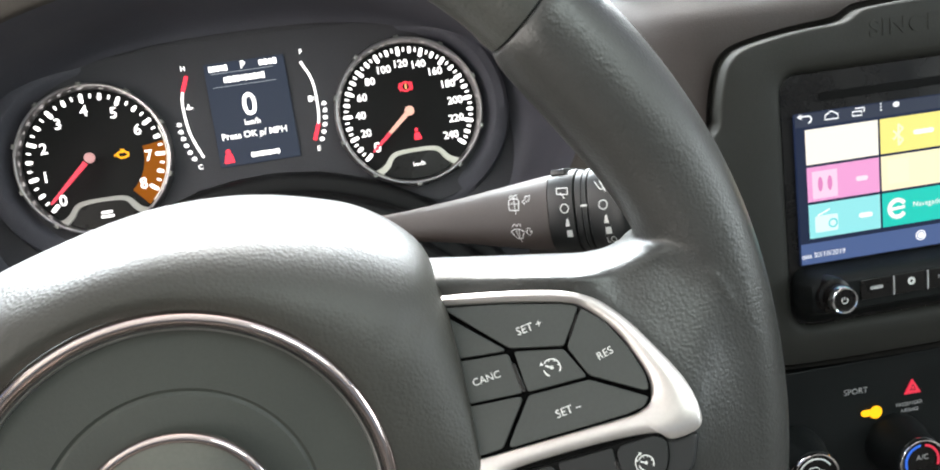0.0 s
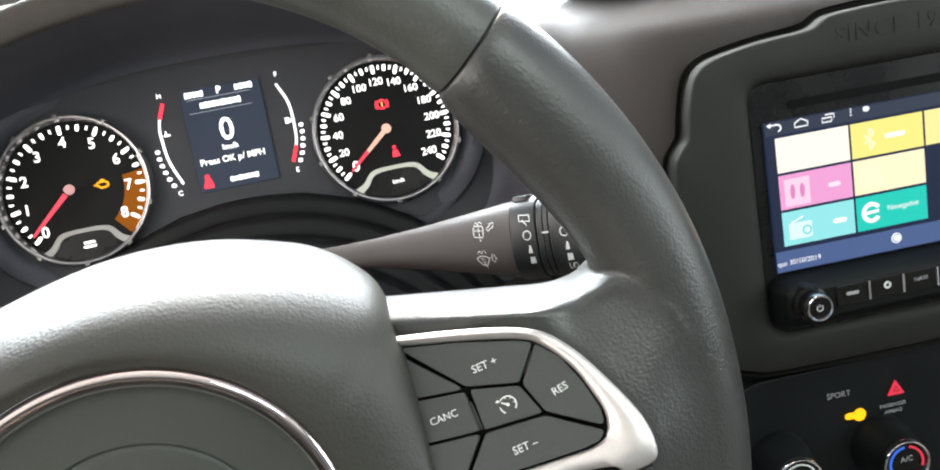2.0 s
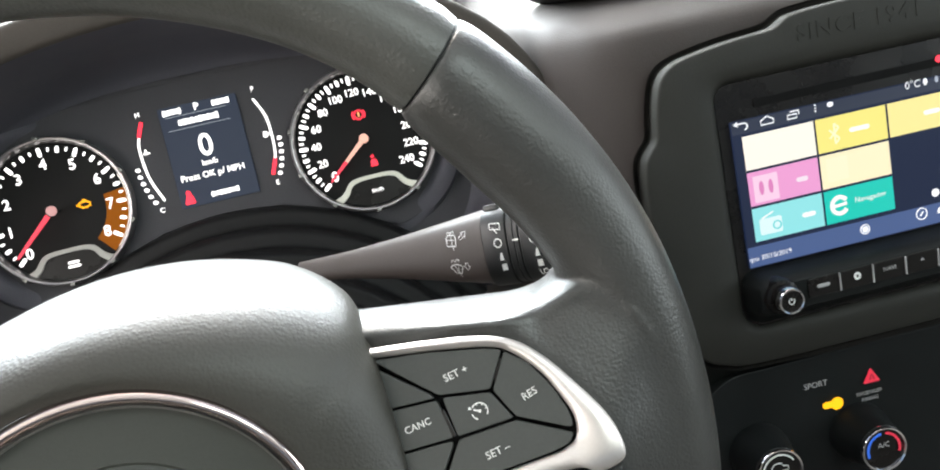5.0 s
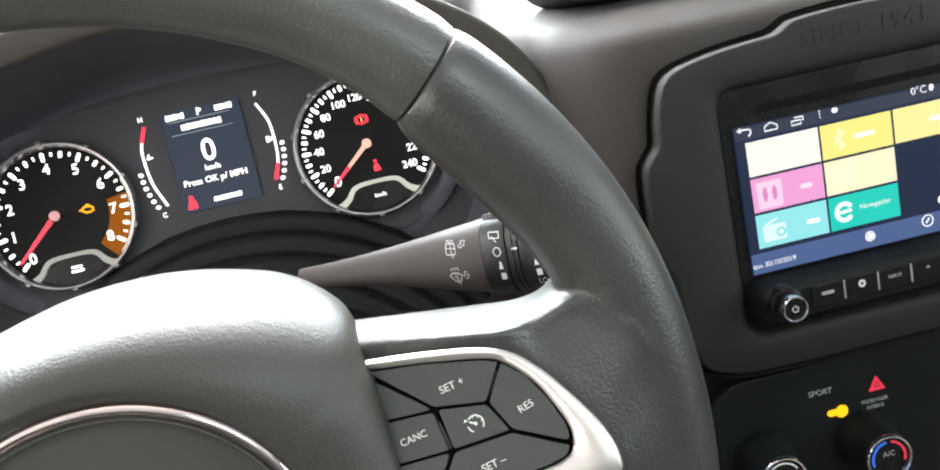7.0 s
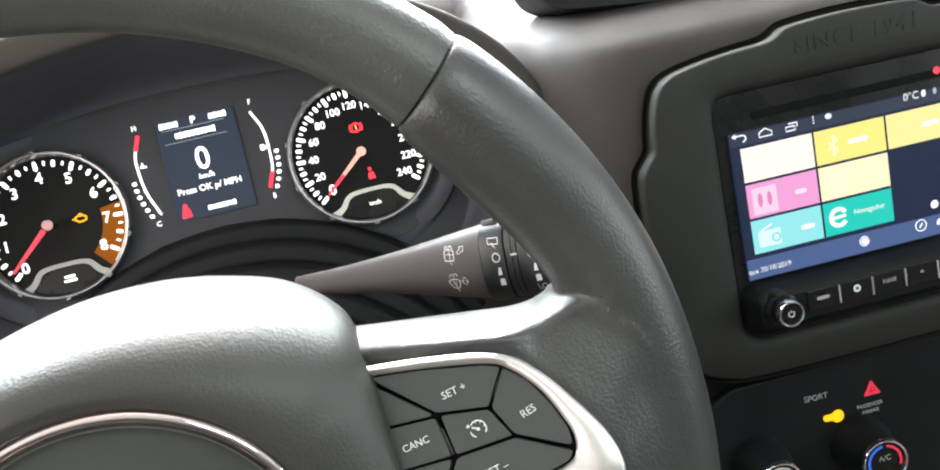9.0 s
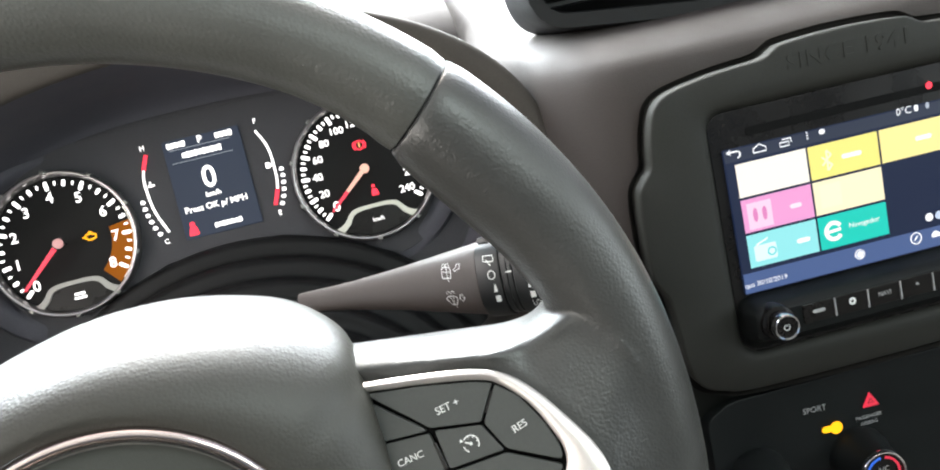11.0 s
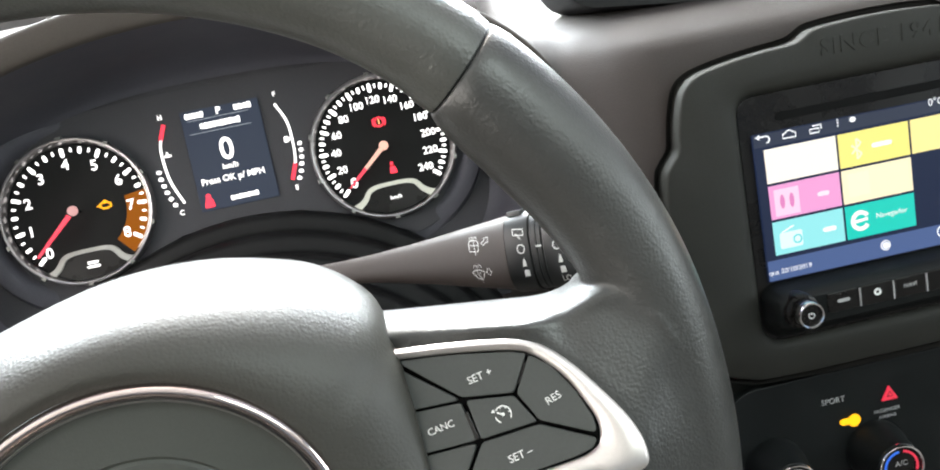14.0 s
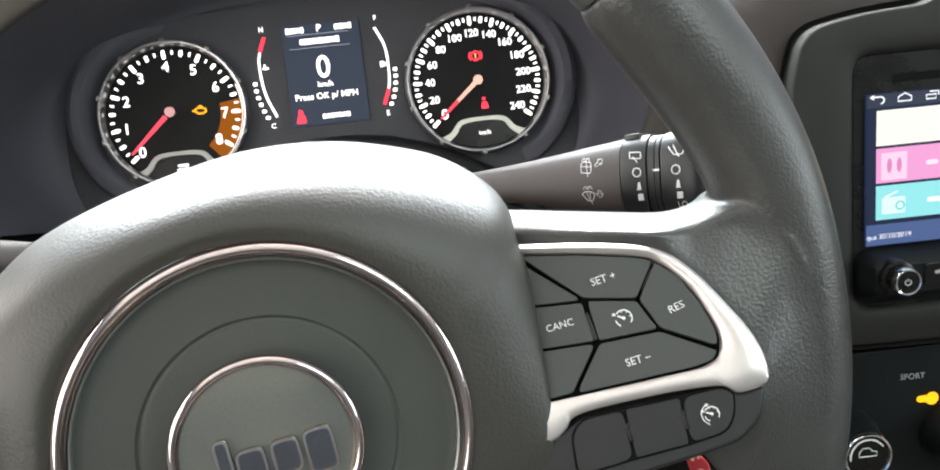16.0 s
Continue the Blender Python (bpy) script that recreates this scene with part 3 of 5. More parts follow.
# stepped black trim below the gauges
ridges = thing("gauge_trim", GAUGES, "black stepped plastic trim arched below the gauges", "trim")
for k in range(5):
    r, h, dr, dh = 0.188 - 0.0140 * k, -0.004 + 0.0175 * k, -0.0140, 0.0175
    prof = smooth_line([(r + dr * u, h + dh * w) for u, w in ((-0.06, -0.20), (0.0, 0.0), (0.10, 0.42), (0.28, 0.66), (0.58, 0.70), (0.85, 0.76), (0.97, 0.88), (1.02, 1.10))], 24)
    part("step", lathe(prof, 72, 30, 150, (0.0, -0.215)), HARDBLACK, ridges, "", 70)

# ---- steering wheel ----
wheel = thing("steering_wheel", WHEEL, "black leather steering wheel with silver trim and control buttons", "steering wheel")
RR, RT = 0.1857, 0.0187


RIM_A = (-90, 0, 8, 15, 22, 30, 38, 42.2, 43.0, 47, 55, 90)
RIM_IN = (0.1672, 0.1672, 0.1672, 0.1672, 0.1656, 0.1634, 0.1640, 0.1664, 0.1682, 0.1696, 0.1708, 0.1706)
RIM_OUT = (0.2032, 0.2032, 0.2038, 0.2044, 0.2046, 0.2046, 0.2046, 0.2045, 0.2044, 0.2044, 0.2044, 0.2044)
RIM_DEEP = (0.0187, 0.0187, 0.0187, 0.0187, 0.0187, 0.0187, 0.0187, 0.0185, 0.0182, 0.0178, 0.0174, 0.0174)


def rim_point(a, phi, grow=1.0):
    """A point of the rim: a round the wheel, phi round the tube, which swells where the thumbs rest."""
    b = a if -90 <= a <= 90 else 180 - a
    spread = [float(np.mean([np.interp(b + d, RIM_A, table) for d in np.linspace(-2.5, 2.5, 7)])) for table in (RIM_IN, RIM_OUT, RIM_DEEP)]
    inner, outer, deep = spread
    a, phi = radians(a), radians(phi)
    q = (outer + inner) / 2 + (outer - inner) / 2 * grow * math.cos(phi)
    return q * math.cos(a), q * math.sin(a), deep * grow * math.sin(phi)


def rim_piece(a0, a1, grow):
    n = max(8, int(abs(a1 - a0) / 1.5))
    rows = []
    for k in range(n + 1):
        a = a0 + (a1 - a0) * k / n
        d = min(a - a0, a1 - a)
        g = grow * (1 - 0.045 * math.exp(-d / 0.5))
        rows.append([rim_point(a, p, g) for p in np.linspace(0, 360, 40, endpoint=False)])
    v, f = grid(np.array(rows), cv=True)
    f += [tuple(range(40))[::-1], tuple(range(len(v) - 40, len(v)))]
    return v, f


part("rim_top", rim_piece(42.3, 137.7, 0.99), LEATHER, wheel, "smooth black leather upper rim")
part("rim_grip", rim_piece(137.9, 240, 1.0), WRINKLE, wheel, "grained black leather rim grip")
part("rim_bottom", rim_piece(240.4, 299.6, 0.985), LEATHER, wheel)
for a in (42.2, 137.8, 240.2, 299.8):
    part("rim_seam", lathe([(RR + 0.0168 * math.cos(radians(p)), 0.0168 * math.sin(radians(p))) for p in range(0, 361, 15)], 8, a - 0.8, a + 0.8), HARDBLACK, wheel)

# the pad: a soft dome round the hub
half = [(0.006, 0.0872), (0.0386, 0.0854), (0.0670, 0.0772), (0.0808, 0.0697), (0.0906, 0.0600), (0.0938, 0.0522), (0.0939, 0.0430), (0.0939, 0.0345), (0.0926, 0.0104), (0.0914, -0.0043), (0.0902, -0.0189), (0.0886, -0.0302), (0.082, -0.060), (0.070, -0.084), (0.045, -0.102), (0.006, -0.106)]
edge = smooth_line(half + [(0.0105 - x, y - (0.0040 if y > 0 else 0)) for x, y in half[-2:0:-1]], 160, closed=True)


def ease(y, ys, zs):
    """A softened interpolation."""
    return float(np.mean([np.interp(y + d, ys, zs) for d in np.linspace(-0.016, 0.016, 9)]))


def pad_rows():
    rows = []
    for x, y in edge:
        rho, a = math.hypot(x, y), math.degrees(math.atan2(y, x))
        low = ease(y, (-0.106, -0.084, -0.060, -0.036, -0.022, -0.011, 0.009, 0.0345, 0.0425, 0.0512, 0.0635, 0.074, 0.0885), (-0.020, -0.004, 0.008, 0.0140, 0.0138, 0.0115, 0.0045, -0.0055, -0.0120, -0.0220, -0.033, -0.040, -0.046))
        row = []
        for s in np.concatenate([[0.0595, 0.0615, 0.0632], 0.0632 + (rho - 0.0632) * np.linspace(0.06, 1, 22)]):
            u = max(0.0, (s - 0.0632) / (rho - 0.0632))
            h = 0.0165 - (0.0165 - low) * (1 - (1 - u**2.1) ** 0.62)
            if s < 0.0632:
                h = 0.0165 - 0.0025 * (0.0632 - s) / 0.004
            row.append((x / rho * s, y / rho * s, h))
        row.append((x / rho * (rho - 0.001), y / rho * (rho - 0.001), low - 0.010))
        row.append((x / rho * (rho - 0.02), y / rho * (rho - 0.02), low - 0.020))
        rows.append(row)
    rows = np.array(rows)
    even = np.mean([np.roll(rows[:, :, 2], d, 0) for d in range(-8, 9)], 0)
    keep = np.r_[0, 0, 0, np.linspace(0.06, 1, 22) ** 3, 1, 1]
    rows[:, :, 2] = rows[:, :, 2] * keep + even * (1 - keep)
    return rows


pad = part("airbag_pad", grid(pad_rows(), cu=True), PADSKIN, wheel, "grained black vinyl airbag pad", 60)
soften = pad.modifiers.new("soften", "SMOOTH")
soften.factor, soften.iterations = 0.5, 3
HUBX, HUBY = 0.0012, -0.0030
hub = [(0, 0.0120), (0.0372, 0.0120), (0.0380, 0.01195), (0.0386, 0.0113), (0.0390, 0.0111), (0.0394, 0.0113), (0.0400, 0.01195), (0.0408, 0.0120), (0.0540, 0.0120), (0.0556, 0.0122), (0.0572, 0.0128)]
part("hub_disc", lathe(hub, 120, centre=(HUBX, HUBY)), HUBSKIN, wheel, "smooth black hub disc")
ringp = smooth_line([(0.0628, 0.0135), (0.0627, 0.0158), (0.0618, 0.0173), (0.0604, 0.0177), (0.0592, 0.0168), (0.0585, 0.0152)], 18)
part("hub_ring", lathe(ringp, 180, centre=(HUBX, HUBY)), HUBCHROME, wheel, "bright chrome hub ring")
part("hub_ring_edge", lathe([(0.0586, 0.0140), (0.0584, 0.0146), (0.0578, 0.0150), (0.0572, 0.0146), (0.0568, 0.0120)], 160, centre=(HUBX, HUBY)), DARKCHROME, wheel)
EMX, EMY = 0.0, -0.0030
emblem = part("emblem", lathe([(0, 0.0166), (0.0255, 0.0165), (0.0266, 0.0160)], 80, centre=(EMX, EMY)), EMBLEM, wheel, "round dark metal emblem with plain chrome shapes")
part("emblem_ring", lathe([(0.0276 + 0.0016 * math.cos(radians(p)), 0.0168 + 0.0020 * math.sin(radians(p))) for p in range(-60, 241, 20)], 120, centre=(EMX, EMY)), HUBCHROME, emblem, "chrome ring")
for x, w, h, y in ((-0.0128, 0.0048, 0.0150, -0.0012), (-0.0050, 0.0088, 0.0108, -0.0034), (0.0054, 0.0086, 0.0108, -0.0026), (0.0156, 0.0090, 0.0140, -0.0030)):
    o = rounded([(-w / 2, -h / 2), (w / 2, -h / 2), (w / 2, h / 2), (-w / 2, h / 2)], 0.0028)
    shape = part("emblem_shape", moved(plate(o, 0.0160, 0.0182, 0.0007), at(EMX + x, EMY + y, 0, 4)), SHAPES, emblem)
    part("shape_edge", moved(band(o, inset(o, 0.0009), 0.0164, 0.0186, 0.0003), at(EMX + x, EMY + y, 0, 4)), HUBCHROME, shape)


def sw(x, y, z=0.0):
    return tuple(SW_IN_WHEEL @ Vector((x, y, z)))


# leather of the right spoke, from the switch panel's edge to the rim
web = []
ins = [(-0.0420, 0.0338), (-0.0325, 0.0316), (-0.0148, 0.0277), (0.0044, 0.0225), (0.0151, 0.0171), (0.0200, 0.0120), (0.0240, 0.0065), (0.0294, -0.0032), (0.0341, -0.0143), (0.0362, -0.0236), (0.0346, -0.0325), (0.0305, -0.0412), (0.0240, -0.0470), (0.0120, -0.0500)]
LOW0, LOW1 = np.array([(0.0760, 0.0490), (0.0862, 0.0468), (0.1186, 0.0400), (0.1396, 0.0356), (0.1506, 0.0351), (0.1580, 0.0401)]), np.array([(0.0790, 0.0470), (0.0894, 0.0448), (0.1235, 0.0377), (0.1457, 0.0330), (0.1573, 0.0326), (0.1651, 0.0377)])
TOP0, TOP1 = np.array([(0.0760, 0.0552), (0.0868, 0.0529), (0.1195, 0.0460), (0.1405, 0.0418), (0.1516, 0.0423), (0.1590, 0.0503)]), np.array([(0.0820, 0.0520), (0.0933, 0.0496), (0.1295, 0.0420), (0.1528, 0.0374), (0.1651, 0.0379), (0.1733, 0.0468)])


def between(low, high, s, z, z1):
    """A point of the spoke's edge: s along it, at the depth z."""
    i = min(int(s), len(low) - 2)
    p0, p1 = (q[i] + (q[i + 1] - q[i]) * (s - i) for q in (low, high))
    return np.array((*(p0 + (p1 - p0) * (z / z1)), z))


FR = ((0.0, -0.010), (1.0, -0.008), (1.6, -0.004), (2.2, 0.002), (2.9, 0.006), (3.6, 0.006), (4.15, 0.006))
BK = ((0.0, -0.030), (1.0, -0.030), (1.6, -0.030), (2.2, -0.030), (2.9, -0.029), (3.6, -0.027), (4.15, -0.022))
for k, (x, y) in enumerate(ins):
    i = np.array(sw(x, y, (-0.0022, -0.0026, -0.0038, -0.0052, -0.0068, -0.0082, -0.0098, -0.0115)[max(0, k - 6)]))
    if k < 7:
        f, b = between(LOW0, LOW1, *FR[k], -0.015), between(TOP0, TOP1, *BK[k], -0.030)
        c = b + (0, -0.012, -0.014)
    else:
        a = (14, 8, 2, -4, -10, -17, -25)[k - 7]
        p = (122, 106, 100, 98, 98, 102, 112)[k - 7]
        turns = {7: ((13.5, 138, 1.0), (15.0, 208, 0.99), (15.2, 236, 0.98)), 8: ((a, p, 1.003), (10.5, 115, 0.985), (12, 135, 0.95))}.get(k, ((a, p, 1.002), (a, p - 5, 0.99), (a, p - 8, 0.95)))
        f, b, c = (np.array(rim_point(*q)) for q in turns)
    if k < 7:
        up = np.array((0.0, 0.0, 0.0004))
        rise = [i * 0.7 + f * 0.3 + up, i * 0.35 + f * 0.65 + up]
        m = f * 0.5 + b * 0.5 + (0, 0.0022, 0.0035)
    else:
        # a shallow hollow that runs on to the rim
        hollow = f - i
        over = np.array(rim_point(a, p - 5)) - np.array(rim_point(a, p + 5))
        over *= 0.6 * np.linalg.norm(f - i) / np.linalg.norm(over)
        rise = [(2 * u**3 - 3 * u * u + 1) * i + (u**3 - 2 * u * u + u) * hollow + (3 * u * u - 2 * u**3) * f + (u**3 - u * u) * over for u in (0.33, 0.67)]
        m = f * 0.5 + b * 0.5
    under = [np.array(sw(-0.005 + (x + 0.005) * 0.80, -0.005 + (y + 0.005) * 0.80, h)) for h in (-0.014, -0.0045)]
    if k >= 12:
        under = [q + (0, 0, -0.008) for q in under]
    web.append([*under, i, *rise, f, m, b, c])
web = np.array(web)
web = np.stack([smooth_line(web[:, j], 80) for j in range(web.shape[1])], 1)
web = np.stack([smooth_line(web[i], 40) for i in range(web.shape[0])], 0)
v, f = grid(web, cv=True)
nw = web.shape[1]
web = (v, f + [tuple(range(nw))[::-1], tuple(range(len(v) - nw, len(v)))])
grip = part("rim_grip", join(rim_piece(-60, 42.1, 1.0), web), WRINKLE, wheel, "grained black leather of rim grip and spoke", 180)
skin = grip.modifiers.new("one_skin", "REMESH")
skin.mode, skin.voxel_size, skin.use_smooth_shade = "VOXEL", 0.0010, True
ease_out = grip.modifiers.new("ease", "SMOOTH")
ease_out.factor, ease_out.iterations = 0.5, 9

panel = part("switch_panel", moved(plate(rounded([(-0.045, 0.030), (0.006, 0.0195), (0.0245, -0.006), (0.0300, -0.0240), (0.022, -0.040), (-0.045, -0.046)], 0.006), -0.010, -0.0030, 0.0005), SW_IN_WHEEL), SHADOWGAP, wheel, "black switch panel")
fo = [(-0.044, 0.0345), (-0.0325, 0.0318), (-0.0148, 0.0279), (0.0044, 0.0227), (0.0151, 0.0172), (0.0227, 0.0086), (0.0294, -0.0032), (0.0346, -0.0143), (0.0366, -0.0236), (0.0349, -0.0304), (0.0258, -0.0319), (0.0204, -0.0285), (0.0014, -0.0270), (-0.0244, -0.0274), (-0.0303, -0.0310), (-0.0345, -0.0335), (-0.044, -0.0345)]
fi = [(-0.044, 0.0310), (-0.0329, 0.0284), (-0.0137, 0.0239), (0.0053, 0.0184), (0.0123, 0.0142), (0.0196, 0.0043), (0.0235, -0.0066), (0.0247, -0.0120), (0.0243, -0.0160), (0.0226, -0.0195), (0.0190, -0.0211), (0.0146, -0.0217), (-0.0011, -0.0217), (-0.0244, -0.0217), (-0.0300, -0.0217), (-0.0345, -0.0217), (-0.044, -0.0217)]
part("silver_frame", moved(band(smooth_line(fo, 150), smooth_line(fi, 150), -0.0110, 0.0014, 0.0010, 0.0008), SW_IN_WHEEL), SATIN, panel, "satin silver switch surround", 50)


def button(pts, name="button", label="", r=0.0011, z=0.0004, mat=RUBBER):
    p = np.array(pts if area2(pts) > 0 else pts[::-1])
    a, b2 = np.roll(p, 1, 0) - p, np.roll(p, -1, 0) - p
    sharp = np.sum(a * b2, 1) / np.linalg.norm(a, axis=1) / np.linalg.norm(b2, axis=1) > 0.45
    o = rounded(inset(p, 0.00016), [0.0026 if q else r for q in sharp], 5)
    return part(name, moved(plate(o, -0.0045, z, 0.0002), SW_IN_WHEEL), mat, panel, label)


def on_button(geo, b, x, y, z=0.0007, turn=0.0, mat=PRINT, name="lettering"):
    return part(name, moved(geo, SW_IN_WHEEL @ at(x, y, z, turn)), mat, b)


b = button([(-0.0325, 0.0276), (-0.0137, 0.0236), (0.0053, 0.0181), (0.0103, 0.0157), (0.0021, 0.0047), (-0.0148, 0.0088)])
on_button(lettering("SET +", 0.0036), b, -0.0069, 0.0135, turn=5)
b = button([(0.0108, 0.0152), (0.0169, 0.0089), (0.0215, -0.0010), (0.0240, -0.0105), (0.0237, -0.0165), (0.0069, -0.0063), (0.0027, 0.0042)])
on_button(lettering("RES", 0.0035), b, 0.0137, -0.0010, turn=12)
b = button([(-0.0133, -0.0068), (0.0066, -0.0073), (0.0230, -0.0175), (0.0205, -0.0202), (0.0146, -0.0210), (-0.0246, -0.0210)])
on_button(lettering("SET –", 0.0036), b, -0.0025, -0.0147, turn=5)
b = button([(-0.0330, 0.0098), (-0.0156, 0.0076), (-0.0147, -0.0058), (-0.0330, -0.0044)])
on_button(lettering("CANC", 0.0033), b, -0.0245, 0.0018, turn=3)
button([(-0.044, 0.0300), (-0.0345, 0.0274), (-0.0152, 0.0082), (-0.0330, 0.0104), (-0.044, 0.0115)])
button([(-0.044, -0.0035), (-0.0330, -0.0050), (-0.0143, -0.0064), (-0.0255, -0.0205), (-0.044, -0.0212)])
b = button([(-0.0139, 0.0078), (0.0018, 0.0041), (0.0064, -0.0065), (-0.0133, -0.0060)])


def key_gap(pts):
    p = np.array(pts if area2(pts) > 0 else pts[::-1])
    part("key_gap", moved(plate(rounded(inset(p, -0.00055), 0.003, 5), -0.0045, -0.0003, 0.0001), SW_IN_WHEEL), SHADOWGAP, panel)


def cruise_icon(b, x, y, s, turn, extra):
    bits = [ribbon(arc(1.0, -50, 130, 20), 0.16, 0), ribbon(arc(1.0, 175, 230, 8), 0.16, 0), ribbon([(0, 0), (-0.62, 0.50)], 0.2, 0), disc(0.22, 0, 14)]
    bits += [ribbon([(0.72 * math.cos(radians(a)), 0.72 * math.sin(radians(a))), (0.95 * math.cos(radians(a)), 0.95 * math.sin(radians(a)))], 0.12, 0) for a in (0, 45, 90)]
    bits.append((np.array([(-1.25, 0.75, 0), (-0.75, 0.62, 0), (-0.90, 1.08, 0)]), [(0, 1, 2)]))
    if extra:
        bits.append(ribbon(arc(1.42, 100, 235, 20), 0.13, 0))
        bits.append((np.array([(-0.25, 1.65, 0), (-0.25, 1.15, 0), (0.15, 1.42, 0)]), [(0, 1, 2)]))
    v, f = join(*bits)
    on_button((v * (s, s, 0.0), f), b, x, y, 0.0006, turn, PRINT, "icon")


cruise_icon(b, -0.0036, -0.0006, 0.0027, 8, False)
part("clip", moved(plate(capsule(0.0100, 0.0013), -0.004, 0.0006, 0.0003), SW_IN_WHEEL @ at(-0.0146, -0.0008, 0, 96)), PIANO, panel)
part("clip", moved(plate(capsule(0.0075, 0.0009), -0.004, 0.0004, 0.0003), SW_IN_WHEEL @ at(0.0068, 0.0100, 0, 54)), PIANO, panel)
LOWKEY = material("lower_key_rubber", (0.0078, 0.0081, 0.0084), 0.5, shine=0.4, grain=2600, depth=0.00002, vary=0.08)
part("lower_housing", moved(plate(rounded([(-0.044, -0.0335), (-0.0310, -0.0318), (-0.0250, -0.0284), (0.0204, -0.0290), (0.0253, -0.0322), (0.0347, -0.0315), (0.0302, -0.0415), (0.0230, -0.0465), (0.0112, -0.0482), (-0.044, -0.0530)], 0.003), -0.012, -0.0008, 0.0012), SW_IN_WHEEL), LOWKEY, panel, "black lower switch housing")
LOWKEYS = [
    [(-0.0290, -0.0335), (-0.0249, -0.0294), (-0.0113, -0.0291), (-0.0118, -0.0448), (-0.0300, -0.0462)],
    [(-0.0104, -0.0291), (0.0072, -0.0293), (0.0064, -0.0440), (-0.0109, -0.0447)],
    [(0.0080, -0.0294), (0.0205, -0.0291), (0.0240, -0.0312), (0.0228, -0.0375), (0.0190, -0.0426), (0.0072, -0.0440)],
]
key_gap([(-0.0290, -0.0335), (-0.0249, -0.0294), (0.0205, -0.0291), (0.0240, -0.0312), (0.0228, -0.0375), (0.0190, -0.0426), (0.0066, -0.0440), (-0.0114, -0.0447), (-0.0300, -0.0462)])
button(LOWKEYS[0], r=0.003, mat=LOWKEY)
button(LOWKEYS[1], r=0.0008, mat=LOWKEY)
b = button(LOWKEYS[2], r=0.003, mat=LOWKEY)
cruise_icon(b, 0.0157, -0.0364, 0.0023, 12, True)
for x in (-0.0110, 0.0072):
    part("clip", moved(plate(capsule(0.0065, 0.0013), -0.004, 0.0007, 0.0003), SW_IN_WHEEL @ at(x, -0.0365, 0, 93)), PIANO, panel)

# ---- steering column, stalks and key ----
column = thing("steering_column", WHEEL, "black plastic steering column shroud behind the wheel", "column")
sec = []
for z, sx, sy, dy in ((-0.035, 0.050, 0.040, -0.006), (-0.050, 0.060, 0.052, -0.006), (-0.10, 0.066, 0.058, -0.010), (-0.17, 0.068, 0.060, -0.020), (-0.30, 0.070, 0.070, -0.05)):
    o = rounded([(-sx, -sy), (sx, -sy), (sx, sy), (-sx, sy)], 0.03, 8) + (0, dy)
    sec.append(np.c_[o, np.full(len(o), z)])
v, f = grid(np.array(sec), cv=True)
part("shroud", (v, f + [tuple(range(len(sec[0])))]), LOWDASH, column)


ARM_Z = (-0.130, -0.095, -0.060, -0.030, -0.0086)
ARM_FRONT = (0.0040, 0.0060, 0.0090, 0.0128, 0.0146)
ARM_HALF = (0.0046, 0.0062, 0.0092, 0.0126, 0.0150)


def oblong(z, front, half, deep, sign, n=44):
    """A stalk's cross-section: a rounded oblong, fuller below, whose face stands at x = front."""
    rows = []
    for a in np.linspace(0, 2 * np.pi, n, endpoint=False):
        c, s = math.cos(a), math.sin(a)
        tall = half * (1.2 if s * sign > 0 else 1.0)
        rows.append((front - deep + deep * math.copysign(abs(c) ** 0.7, c), tall * math.copysign(abs(s) ** 0.7, s), z))
    return rows


def sleeve(profile, sign):
    """A knob of the stalk; profile: (along, share of the full section)."""
    v, f = grid(np.array([oblong(z, 0.0155 - 0.0108 * (1 - k), 0.0158 * k, 0.0108 * k, sign) for z, k in profile]), cv=True)
    return v, f + [tuple(range(44))[::-1], tuple(range(len(v) - 44, len(v)))]


KNOBBLACK = material("stalk_knob_black", (0.012, 0.013, 0.013), 0.36, grain=2200, depth=0.00003, shine=0.4)


